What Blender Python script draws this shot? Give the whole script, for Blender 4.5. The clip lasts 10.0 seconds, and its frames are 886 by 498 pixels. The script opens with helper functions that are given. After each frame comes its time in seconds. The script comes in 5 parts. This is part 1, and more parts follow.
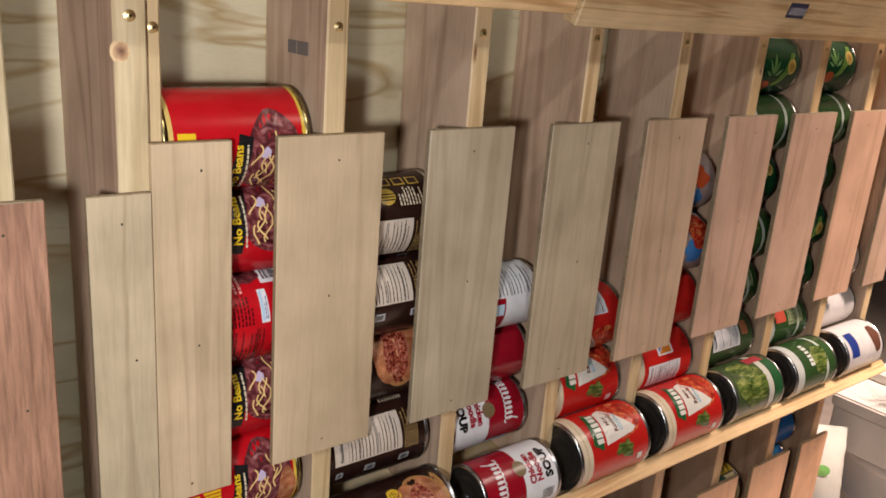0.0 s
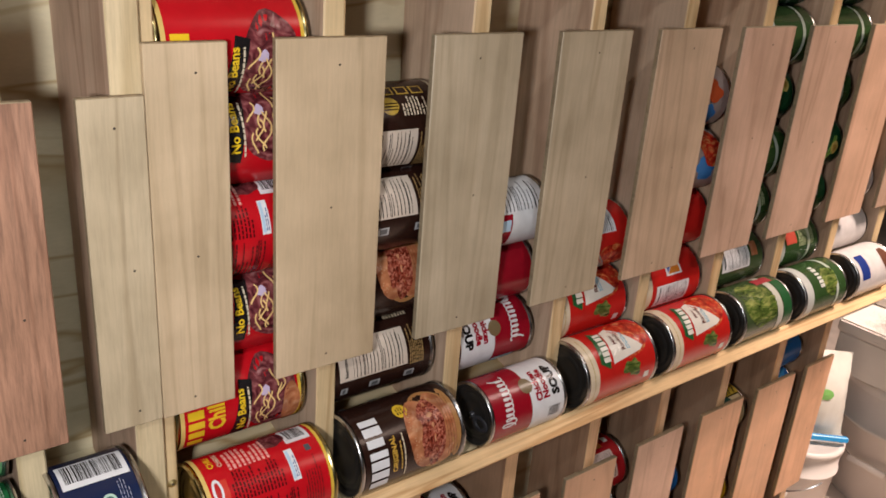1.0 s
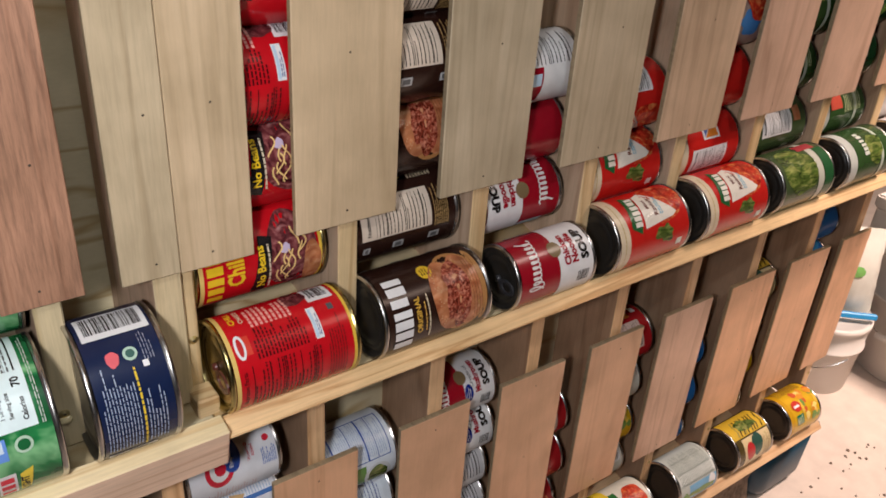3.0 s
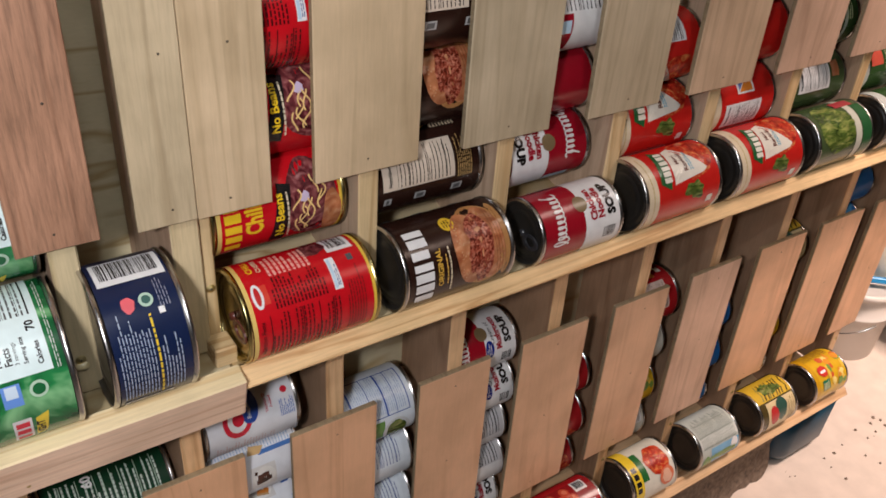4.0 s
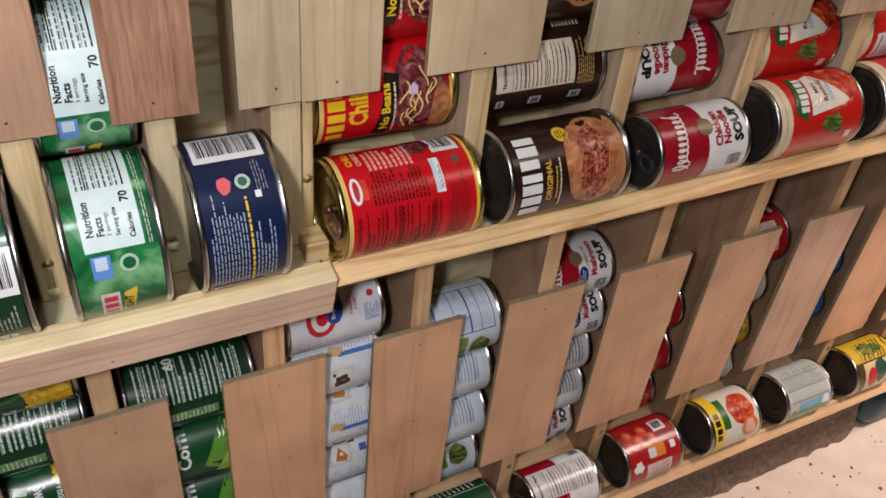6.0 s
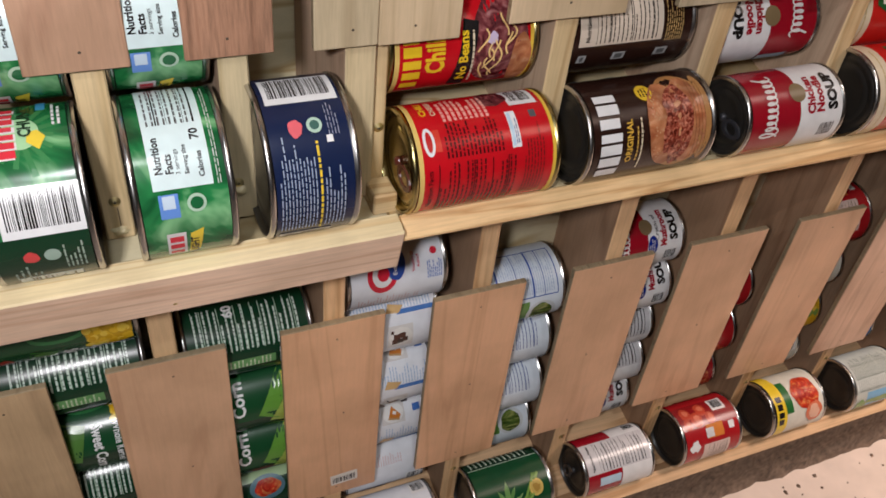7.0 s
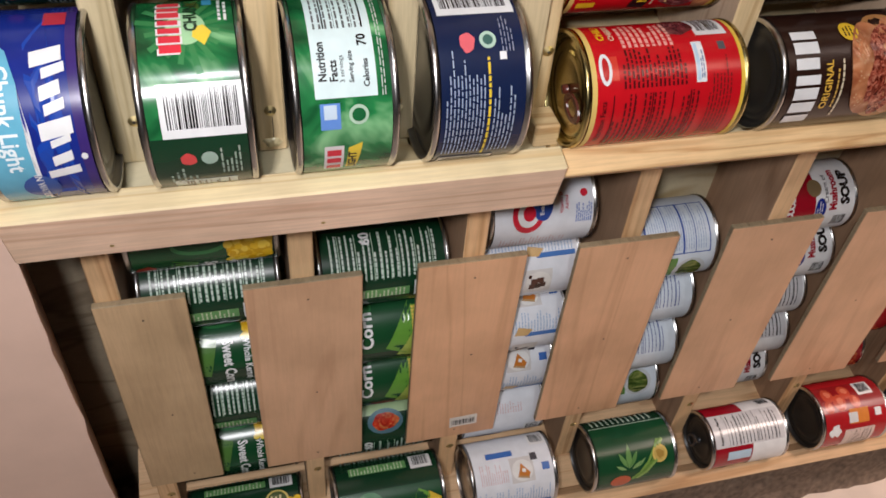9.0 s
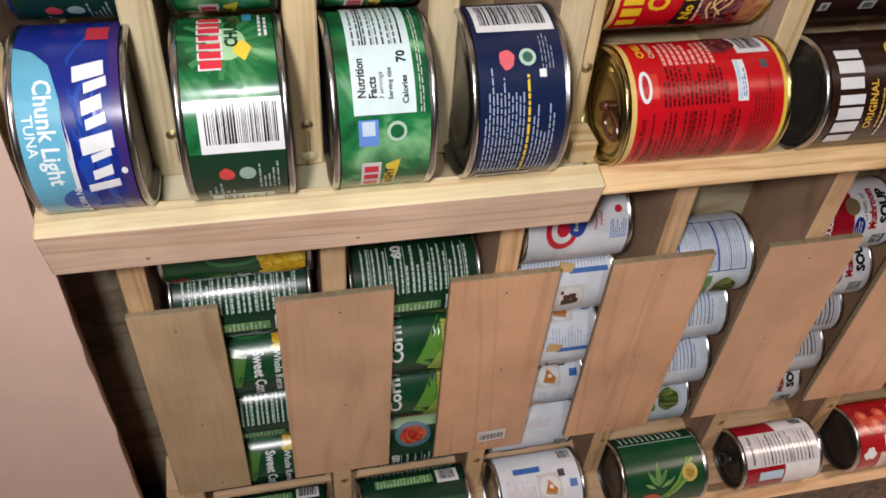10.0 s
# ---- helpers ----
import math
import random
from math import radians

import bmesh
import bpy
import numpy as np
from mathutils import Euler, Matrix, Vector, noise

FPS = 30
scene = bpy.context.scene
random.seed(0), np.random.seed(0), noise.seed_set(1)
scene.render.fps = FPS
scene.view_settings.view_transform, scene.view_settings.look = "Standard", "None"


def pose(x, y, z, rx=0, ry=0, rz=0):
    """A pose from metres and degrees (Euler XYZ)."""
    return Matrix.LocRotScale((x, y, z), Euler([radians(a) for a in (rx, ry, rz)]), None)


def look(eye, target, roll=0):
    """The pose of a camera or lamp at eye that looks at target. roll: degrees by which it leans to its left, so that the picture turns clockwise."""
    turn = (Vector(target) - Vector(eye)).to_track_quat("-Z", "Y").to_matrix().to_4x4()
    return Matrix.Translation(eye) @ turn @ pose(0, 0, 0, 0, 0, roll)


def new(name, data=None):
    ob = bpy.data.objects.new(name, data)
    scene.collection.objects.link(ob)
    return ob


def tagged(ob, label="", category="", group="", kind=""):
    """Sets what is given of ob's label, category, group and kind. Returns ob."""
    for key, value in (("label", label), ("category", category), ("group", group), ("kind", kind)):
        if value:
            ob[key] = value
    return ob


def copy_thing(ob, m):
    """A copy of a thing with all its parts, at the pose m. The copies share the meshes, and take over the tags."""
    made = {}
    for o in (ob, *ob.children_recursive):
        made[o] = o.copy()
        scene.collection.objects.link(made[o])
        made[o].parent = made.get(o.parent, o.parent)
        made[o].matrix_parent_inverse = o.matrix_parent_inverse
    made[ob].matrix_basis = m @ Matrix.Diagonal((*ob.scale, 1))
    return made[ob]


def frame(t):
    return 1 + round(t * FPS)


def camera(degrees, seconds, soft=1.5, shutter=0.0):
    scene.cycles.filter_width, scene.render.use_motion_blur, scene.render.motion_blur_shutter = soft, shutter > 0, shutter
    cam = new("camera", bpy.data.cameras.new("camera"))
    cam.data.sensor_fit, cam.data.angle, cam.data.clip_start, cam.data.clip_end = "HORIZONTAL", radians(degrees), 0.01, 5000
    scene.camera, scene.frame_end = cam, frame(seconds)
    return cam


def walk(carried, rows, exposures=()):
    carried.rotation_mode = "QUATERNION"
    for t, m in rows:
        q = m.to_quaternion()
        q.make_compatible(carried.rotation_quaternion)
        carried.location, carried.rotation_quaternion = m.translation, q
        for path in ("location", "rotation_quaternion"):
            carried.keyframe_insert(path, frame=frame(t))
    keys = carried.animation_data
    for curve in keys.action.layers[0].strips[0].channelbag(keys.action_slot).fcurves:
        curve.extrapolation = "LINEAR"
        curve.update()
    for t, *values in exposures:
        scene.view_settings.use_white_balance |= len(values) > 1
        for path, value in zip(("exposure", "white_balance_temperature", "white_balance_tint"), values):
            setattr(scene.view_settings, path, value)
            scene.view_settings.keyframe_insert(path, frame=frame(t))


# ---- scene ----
# the camera and its walk: seconds, eye, yaw, pitch, lean
cam = camera(56.3, 10.0, soft=1.7)
PATH = [
    (0, -0.2727, -0.5370, 1.1670, -38.81, -17.09, 4.59),
    (0.5, -0.2678, -0.5340, 1.1572, -38.88, -19.34, 4.53),
    (1, -0.2642, -0.5287, 1.1443, -38.81, -21.68, 4.51),
    (1.5, -0.2608, -0.5259, 1.1332, -38.43, -23.83, 4.42),
    (2, -0.2570, -0.5217, 1.1223, -38.15, -25.90, 4.26),
    (2.5, -0.2551, -0.5168, 1.1146, -38.10, -28.01, 4.20),
    (4, -0.2454, -0.5056, 1.0904, -36.11, -32.28, 4.23),
    (4.5, -0.2439, -0.4978, 1.0821, -35.07, -33.95, 4.75),
    (5, -0.2428, -0.4903, 1.0737, -33.68, -35.27, 5.49),
    (5.5, -0.2458, -0.4800, 1.0642, -32.30, -36.54, 6.01),
    (7, -0.2562, -0.4531, 1.0322, -26.65, -40.53, 6.94),
    (7.5, -0.2616, -0.4485, 1.0234, -24.70, -41.50, 6.67),
    (8, -0.2660, -0.4442, 1.0131, -22.64, -42.70, 6.60),
    (8.5, -0.2722, -0.4340, 1.0014, -20.20, -43.88, 6.35),
    (9, -0.2811, -0.4238, 0.9945, -17.69, -44.53, 5.73),
    (9.5, -0.2874, -0.4196, 0.9965, -16.16, -44.54, 5.17),
    (10, -0.2869, -0.4152, 0.9960, -15.41, -44.23, 4.98),
]
walk(cam, [(t, pose(x, y, z, 90 + p, 0, w) @ pose(0, 0, 0, 0, 0, r)) for t, x, y, z, w, p, r in PATH],
     exposures=[(0.0, 0.02), (2.5, -0.05), (5.5, -0.11), (8.0, 0.08), (10.0, 0.13)])

# world and lamps: a dim warm cellar, the torch beside the camera, a cool bulb near by and two warm ones along the ceiling
world = bpy.data.worlds.new("world")
scene.world = world
world.use_nodes = True
world.node_tree.nodes["Background"].inputs["Color"].default_value = (1.0, 0.86, 0.74, 1)
world.node_tree.nodes["Background"].inputs["Strength"].default_value = 0.004


def lamp(name, kind, power, colour, m, size):
    data = bpy.data.lights.new(name, kind)
    data.energy, data.color = power, colour
    if kind == "AREA":
        data.size = size
    else:
        data.shadow_soft_size = size
    ob = new(name, data)
    ob.matrix_world = m
    return ob


lamp("phone_torch", "AREA", 4.1, (0.985, 0.955, 0.985), look((-0.38, -0.51, 1.12), (-0.16, 0, 0.72)), 0.05)
lamp("near_ceiling_bulb", "AREA", 7.8, (0.96, 0.98, 1.0), look((-0.34, -1.1, 2.25), (-0.3, 0, 0.7)), 0.08)
lamp("ceiling_bulb", "AREA", 3.4, (1.0, 0.74, 0.60), look((0.95, -1.0, 2.2), (0.7, 0, 0.6)), 0.3)
far = lamp("far_bulb", "AREA", 19, (1.0, 0.79, 0.70), look((1.5, -0.6, 2.25), (1.5, 0.0, 0.0)), 0.3)
far.data.spread = radians(80)


# ---------- materials ----------
def mat(name, rough=0.5, metal=0.0):
    m = bpy.data.materials.new(name)
    m.use_nodes = True
    b = m.node_tree.nodes["Principled BSDF"]
    b.inputs["Roughness"].default_value, b.inputs["Metallic"].default_value = rough, metal
    return m, m.node_tree, b


def node(tree, kind, **inputs):
    nd = tree.nodes.new(kind)
    for key, value in inputs.items():
        nd.inputs[key.replace("_", " ")].default_value = value
    return nd


def ramp(tree, source, stops):
    r = tree.nodes.new("ShaderNodeValToRGB")
    while len(r.color_ramp.elements) < len(stops):
        r.color_ramp.elements.new(0.5)
    for e, (p, c) in zip(r.color_ramp.elements, stops):
        e.position, e.color = p, (*c, 1)
    tree.links.new(source, r.inputs["Fac"])
    return r


def mix(tree, kind, fac, a, b):
    m = tree.nodes.new("ShaderNodeMix")
    m.data_type, m.blend_type = "RGBA", kind
    for socket, value in ((m.inputs[0], fac), (m.inputs[6], a), (m.inputs[7], b)):
        if isinstance(value, bpy.types.NodeSocket):
            tree.links.new(value, socket)
        else:
            socket.default_value = value if isinstance(value, float) else (*value, 1)
    return m.outputs[2]


def wood(name, dark, light, axis="Z", rough=0.6, grain=1.0, rings=3.0, along=0.07, line=0.5):
    """Sawn timber: long grain along one axis, soft cathedral figure, pores and a little dirt."""
    m, tree, b = mat(name, rough)
    tc = tree.nodes.new("ShaderNodeTexCoord")
    info = tree.nodes.new("ShaderNodeObjectInfo")
    add = tree.nodes.new("ShaderNodeVectorMath")
    add.operation = "MULTIPLY_ADD"
    tree.links.new(info.outputs["Random"], add.inputs[0])
    add.inputs[1].default_value = (7.3, 3.1, 5.7)
    tree.links.new(tc.outputs["Object"], add.inputs[2])
    stretch = {"Z": (1, 1, along), "X": (along, 1, 1), "Y": (1, along, 1)}[axis]
    mp = tree.nodes.new("ShaderNodeMapping")
    mp.inputs["Scale"].default_value = stretch
    tree.links.new(add.outputs[0], mp.inputs[0])
    figure = node(tree, "ShaderNodeTexNoise", Scale=22 * rings / 3, Detail=3.0, Distortion=1.2)
    fine = node(tree, "ShaderNodeTexNoise", Scale=420.0, Detail=4.0, Roughness=0.7)
    blotch = node(tree, "ShaderNodeTexNoise", Scale=14.0, Detail=4.0)
    tree.links.new(mp.outputs[0], figure.inputs["Vector"])
    tree.links.new(mp.outputs[0], fine.inputs["Vector"])
    tree.links.new(add.outputs[0], blotch.inputs["Vector"])
    wave = tree.nodes.new("ShaderNodeMath")
    wave.operation = "MULTIPLY"
    wave.inputs[1].default_value = 9.0
    tree.links.new(figure.outputs["Fac"], wave.inputs[0])
    ring = tree.nodes.new("ShaderNodeMath")
    ring.operation = "PINGPONG"
    ring.inputs[1].default_value = 1.0
    tree.links.new(wave.outputs[0], ring.inputs[0])
    mid = tuple(q + (p - q) * line for p, q in zip(dark, light))
    base = ramp(tree, ring.outputs[0], [(0.0, mid), (0.4, light), (1.0, light)])
    pores = ramp(tree, fine.outputs["Fac"], [(0.3, (1 - 0.45 * grain,) * 3), (0.6, (1, 1, 1))])
    col = mix(tree, "MULTIPLY", 0.7, base.outputs["Color"], pores.outputs["Color"])
    stain = ramp(tree, blotch.outputs["Fac"], [(0.35, (0.82, 0.8, 0.76)), (0.65, (1.04, 1.02, 1.0))])
    col = mix(tree, "MULTIPLY", 1.0, col, stain.outputs["Color"])
    tone = ramp(tree, info.outputs["Random"], [(0.0, (0.88, 0.9, 0.9)), (0.5, (1.0, 0.99, 0.98)), (1.0, (1.07, 1.0, 0.92))])
    col = mix(tree, "MULTIPLY", 1.0, col, tone.outputs["Color"])
    tree.links.new(col, b.inputs["Base Color"])
    bump = node(tree, "ShaderNodeBump", Strength=0.25, Distance=0.0006)
    tree.links.new(fine.outputs["Fac"], bump.inputs["Height"])
    tree.links.new(bump.outputs[0], b.inputs["Normal"])
    return m


def plain(name, colour, rough=0.45, metal=0.0, spots=0.12, scale=60.0, bump=0.0):
    m, tree, b = mat(name, rough, metal)
    tc = tree.nodes.new("ShaderNodeTexCoord")
    n1 = node(tree, "ShaderNodeTexNoise", Scale=scale, Detail=4.0)
    tree.links.new(tc.outputs["Object"], n1.inputs["Vector"])
    r = ramp(tree, n1.outputs["Fac"], [(0.3, tuple(c * (1 - spots) for c in colour)), (0.7, tuple(min(1, c * (1 + spots)) for c in colour))])
    tree.links.new(r.outputs["Color"], b.inputs["Base Color"])
    if bump:
        bp = node(tree, "ShaderNodeBump", Strength=bump, Distance=0.001)
        tree.links.new(n1.outputs["Fac"], bp.inputs["Height"])
        tree.links.new(bp.outputs[0], b.inputs["Normal"])
    return m


POPLAR = wood("poplar", (0.40, 0.32, 0.205), (0.59, 0.49, 0.345), "Z", 0.45, 0.35, 2.0, 0.06, 0.5)
POPLAR_ROSE = wood("poplar_rose", (0.46, 0.28, 0.19), (0.70, 0.47, 0.345), "Z", 0.45, 0.35, 2.2, 0.06, 0.5)
POPLAR_TAN = wood("poplar_tan", (0.42, 0.29, 0.19), (0.64, 0.48, 0.34), "Z", 0.45, 0.35, 2.2, 0.06, 0.5)
POPLAR_BROWN = wood("poplar_brown", (0.35, 0.28, 0.175), (0.53, 0.45, 0.31), "Z", 0.5, 0.5, 2.2, 0.06, 0.6)
# tan slats of the lower rack, tinted more orange for the warm light there
POPLAR_WARM = wood("poplar_warm_lit", (0.51, 0.27, 0.15), (0.73, 0.44, 0.27), "Z", 0.42, 0.22, 2.2, 0.07, 0.4)
POPLAR_OLIVE = wood("poplar_olive", (0.36, 0.25, 0.145), (0.54, 0.39, 0.235), "Z", 0.45, 0.4, 2.4, 0.06, 0.5)
# end grain of the slats, also used as a darker colour for long edges
END_AND_EDGE = wood("end_and_edge_wood", (0.22, 0.165, 0.10), (0.34, 0.27, 0.17), "Y", 0.75, 0.8, 4.0, 0.2, 0.6)
OAK = wood("red_oak", (0.20, 0.09, 0.05), (0.40, 0.22, 0.14), "Z", 0.55, 1.4)
# browner copies of the pine: the uprights' side shade is in the colour
SHADED_SIDE_UP = wood("shaded_side_upper", (0.42, 0.27, 0.18), (0.63, 0.46, 0.33), "Z", 0.6, 0.5, 1.6, 0.06, 0.7)
SHADED_SIDE_LOW = wood("shaded_side_lower", (0.27, 0.155, 0.09), (0.44, 0.285, 0.185), "Z", 0.6, 0.5, 1.6, 0.06, 0.6)
ROSY = wood("rosy_poplar", (0.36, 0.20, 0.13), (0.50, 0.31, 0.21), "Z", 0.5, 0.5)
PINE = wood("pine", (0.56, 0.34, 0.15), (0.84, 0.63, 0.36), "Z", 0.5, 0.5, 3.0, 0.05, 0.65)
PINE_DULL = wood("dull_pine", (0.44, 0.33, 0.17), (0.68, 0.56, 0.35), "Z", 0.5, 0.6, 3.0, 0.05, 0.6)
PINE_X = wood("pine_along", (0.54, 0.30, 0.12), (0.84, 0.62, 0.35), "X", 0.5, 0.6, 3.6, 0.045, 0.8)
# one pine rail in two tones: its lit top and dimmer front are painted
LIT_TOP_X = wood("lit_top_pine_along", (0.72, 0.50, 0.24), (0.90, 0.74, 0.46), "X", 0.5, 0.5, 3.0, 0.045, 0.7)
PINK_FRONT_X = wood("dimmer_front_pine_along", (0.66, 0.40, 0.27), (0.88, 0.63, 0.47), "X", 0.5, 0.6, 3.0, 0.045, 0.7)
# pine of the lower rack: its warm light is put into an orange tint
PINE_LOW = wood("warm_lit_pine_along", (0.54, 0.28, 0.12), (0.80, 0.53, 0.31), "X", 0.5, 0.6, 3.4, 0.045, 0.7)
PINE_LOW_UP = wood("warm_lit_pine", (0.54, 0.28, 0.12), (0.82, 0.55, 0.31), "Z", 0.5, 0.6, 3.6, 0.05, 0.7)
PLY = wood("plywood", (0.40, 0.27, 0.11), (0.68, 0.61, 0.42), "X", 0.5, 0.2, 1.5, 0.28, 0.8)
# for the unseen walls and ceiling, dark so that they bounce little light
SHELL_GREY = plain("room_shell_grey", (0.14, 0.13, 0.12), 0.9, spots=0.15, scale=14, bump=0.4)
DRYWALL = plain("drywall_paint", (0.70, 0.49, 0.39), 0.8, spots=0.04, scale=30, bump=0.1)
CONCRETE = plain("rough_concrete", (0.18, 0.13, 0.095), 0.95, spots=0.4, scale=120, bump=0.8)
FLOOR = plain("painted_floor", (0.60, 0.50, 0.425), 0.6, spots=0.08, scale=25, bump=0.1)
STEEL = plain("tinplate", (0.50, 0.49, 0.48), 0.27, 1.0, spots=0.05)
GOLD = plain("gold_lacquer", (0.46, 0.38, 0.17), 0.25, 1.0, spots=0.08)
BLACK_END = plain("black_lacquer_end", (0.02, 0.018, 0.016), 0.35, 0.0, spots=0.2)
DARK_TIN = plain("dark_tin_end", (0.16, 0.16, 0.165), 0.3, 1.0, spots=0.1)
BRASS = plain("brass_screw", (0.74, 0.60, 0.30), 0.42, 1.0)
NAIL = plain("nail_hole", (0.06, 0.045, 0.03), 0.6, 0.3)


def knot_wood():
    """A knot: dark core, paler ring and a dark ragged rim."""
    m, tree, b = mat("knot_wood", 0.6)
    tc = tree.nodes.new("ShaderNodeTexCoord")
    rag = node(tree, "ShaderNodeTexNoise", Scale=2.5, Detail=3.0)
    tree.links.new(tc.outputs["Object"], rag.inputs["Vector"])
    far_out = tree.nodes.new("ShaderNodeVectorMath")
    far_out.operation = "LENGTH"
    tree.links.new(tc.outputs["Object"], far_out.inputs[0])
    add = tree.nodes.new("ShaderNodeMath")
    add.operation = "MULTIPLY_ADD"
    tree.links.new(rag.outputs["Fac"], add.inputs[0])
    add.inputs[1].default_value = 0.5
    tree.links.new(far_out.outputs["Value"], add.inputs[2])
    r = ramp(tree, add.outputs[0], [(0.2, (0.10, 0.045, 0.025)), (0.55, (0.30, 0.16, 0.09)), (0.8, (0.48, 0.30, 0.16)), (0.95, (0.58, 0.38, 0.20)), (1.0, (0.70, 0.50, 0.28))])
    tree.links.new(r.outputs["Color"], b.inputs["Base Color"])
    return m


KNOT = knot_wood()
PAINTS = {}


def paint(r, g, b, rough=0.26):
    key = (r, g, b, rough)
    if key not in PAINTS:
        PAINTS[key] = plain("print_%02d" % len(PAINTS), (r, g, b), rough, 0.0, 0.06, 90.0)
    return PAINTS[key]


# ---------- building helpers ----------
def part(name, bm, material, parent=None, label=""):
    mesh = bpy.data.meshes.new(name)
    bm.to_mesh(mesh)
    bm.free()
    mesh.materials.append(material)
    ob = new(name, mesh)
    if parent is not None:
        ob.parent = parent
    if label:
        tagged(ob, label)
    return ob


def block(x0, x1, y0, y1, z0, z1, bevel=0.0012, seg=1):
    bm = bmesh.new()
    bmesh.ops.create_cube(bm, size=1.0)
    for v in bm.verts:
        v.co = ((x0 + x1) / 2 + v.co.x * (x1 - x0), (y0 + y1) / 2 + v.co.y * (y1 - y0), (z0 + z1) / 2 + v.co.z * (z1 - z0))
    if bevel:
        bmesh.ops.bevel(bm, geom=bm.edges[:], offset=bevel, segments=seg, affect="EDGES")
    return bm


def extrude_profile(points, x0, x1, bevel=0.0012):
    """A prism along x over a closed outline of (y, z)."""
    bm = bmesh.new()
    a = [bm.verts.new((x0, y, z)) for y, z in points]
    b = [bm.verts.new((x1, y, z)) for y, z in points]
    n = len(points)
    bm.faces.new(a)
    bm.faces.new(b[::-1])
    for i in range(n):
        bm.faces.new((a[i], b[i], b[(i + 1) % n], a[(i + 1) % n]))
    bmesh.ops.recalc_face_normals(bm, faces=bm.faces[:])
    if bevel:
        bmesh.ops.bevel(bm, geom=bm.edges[:], offset=bevel, segments=1, affect="EDGES")
    return bm


def lathe_x(profile, segs=48, a0=0.0, a1=360.0):
    """Turns an outline of (x, radius) about the x axis; angle 0 faces -y, 90 faces up."""
    bm = bmesh.new()
    full = abs(a1 - a0) >= 359.9
    count = segs if full else segs + 1
    rings = []
    for i in range(count):
        a = radians(a0 + (a1 - a0) * i / segs)
        rings.append([bm.verts.new((x, -r * math.cos(a), r * math.sin(a))) for x, r in profile])
    for i in range(segs):
        p, q = rings[i], rings[(i + 1) % count]
        for j in range(len(profile) - 1):
            bm.faces.new((p[j], p[j + 1], q[j + 1], q[j]))
    bmesh.ops.remove_doubles(bm, verts=bm.verts[:], dist=1e-6)
    bmesh.ops.recalc_face_normals(bm, faces=bm.faces[:])
    for f in bm.faces:
        f.smooth = True
    return bm


def disc_y(r, depth=0.0004, segs=12):
    """A small domed disc that stands out of a face towards -y."""
    bm = bmesh.new()
    top = bm.verts.new((0, -depth, 0))
    ring = [bm.verts.new((r * math.cos(2 * math.pi * k / segs), 0.0002, r * math.sin(2 * math.pi * k / segs))) for k in range(segs)]
    for k in range(segs):
        bm.faces.new((top, ring[k], ring[(k + 1) % segs]))
    bmesh.ops.recalc_face_normals(bm, faces=bm.faces[:])
    return bm


B = 0.06  # the racks' datum over the floor
FRONT, BACK = 0.0065, 0.108  # front edges of the uprights, face of the plywood
DEEP = 0.142  # face of the plywood behind the wide tuna cans
UP_DIV = [0.050, 0.189, 0.329, 0.466, 0.607, 0.747, 0.887, 1.027]
LOW_DIV = [-0.392, -0.2505, -0.1135, 0.024, 0.163, 0.299, 0.435, 0.570, 0.708, 0.847, 0.979]
TUNA_DIV = [-0.429, -0.3495, -0.264, -0.182]

# ---------- the room ----------
tagged(part("floor", block(-3, 6, -4, 4, -0.1, 0.0, 0), FLOOR), "cream painted concrete floor with crumbs of dirt", "floor", kind="structure")
tagged(part("wall_back", block(-0.079, 1.06, BACK, BACK + 0.012, 0.0, 2.3, 0), PLY), "pale plywood sheet behind the can racks", "wall", kind="structure")
tagged(part("wall_back_low", block(-0.47, -0.0792, BACK, BACK + 0.012, 0.0, B + 0.57, 0), PLY), "plywood sheet behind the lower cans", "wall", kind="structure")
tagged(part("wall_back_deep", block(-0.47, -0.0792, DEEP, DEEP + 0.012, B + 0.5702, 2.3, 0), PLY), "pale plywood sheet set deeper behind the tuna cans", "wall", kind="structure")


# thin grey-brown board, darker than the plywood that it covers
GREY_PLY = wood("grey_brown_ply", (0.15, 0.11, 0.07), (0.27, 0.23, 0.165), "X", 0.7, 0.4, 1.6, 0.35, 0.8)
tagged(part("end_board", block(-0.468, -0.4015, BACK - 0.004, BACK - 0.0005, 0.132, B + 0.565, 0), GREY_PLY), "grey-brown board at the end of the rack", "board", kind="structure")


def rough_block(x0, x1, y0, y1, z0, z1):
    """A broken-faced footing: its front and end are uneven."""
    bm = bmesh.new()
    nx, nz = 90, 8
    grid = []
    for i in range(nx + 1):
        col = []
        for j in range(nz + 1):
            x, z = x0 + (x1 - x0) * i / nx, z0 + (z1 - z0) * j / nz
            d = 0.006 * noise.noise(Vector((x * 40, z * 40, 0))) + 0.004 * noise.noise(Vector((x * 110, z * 110, 3)))
            col.append(bm.verts.new((x, y0 + d - 0.012 * (1 - j / nz) ** 3, z)))
        grid.append(col)
    for p, q in zip(grid, grid[1:]):
        for j in range(nz):
            bm.faces.new((p[j], q[j], q[j + 1], p[j + 1]))
    back = [[bm.verts.new((x, y1, z)) for z in (z0, z1)] for x in (x0, x1)]
    bm.faces.new((*grid[-1], back[1][1], back[1][0]))
    bm.faces.new((*[c[-1] for c in grid], back[1][1], back[0][1]))
    bmesh.ops.recalc_face_normals(bm, faces=bm.faces[:])
    return bm


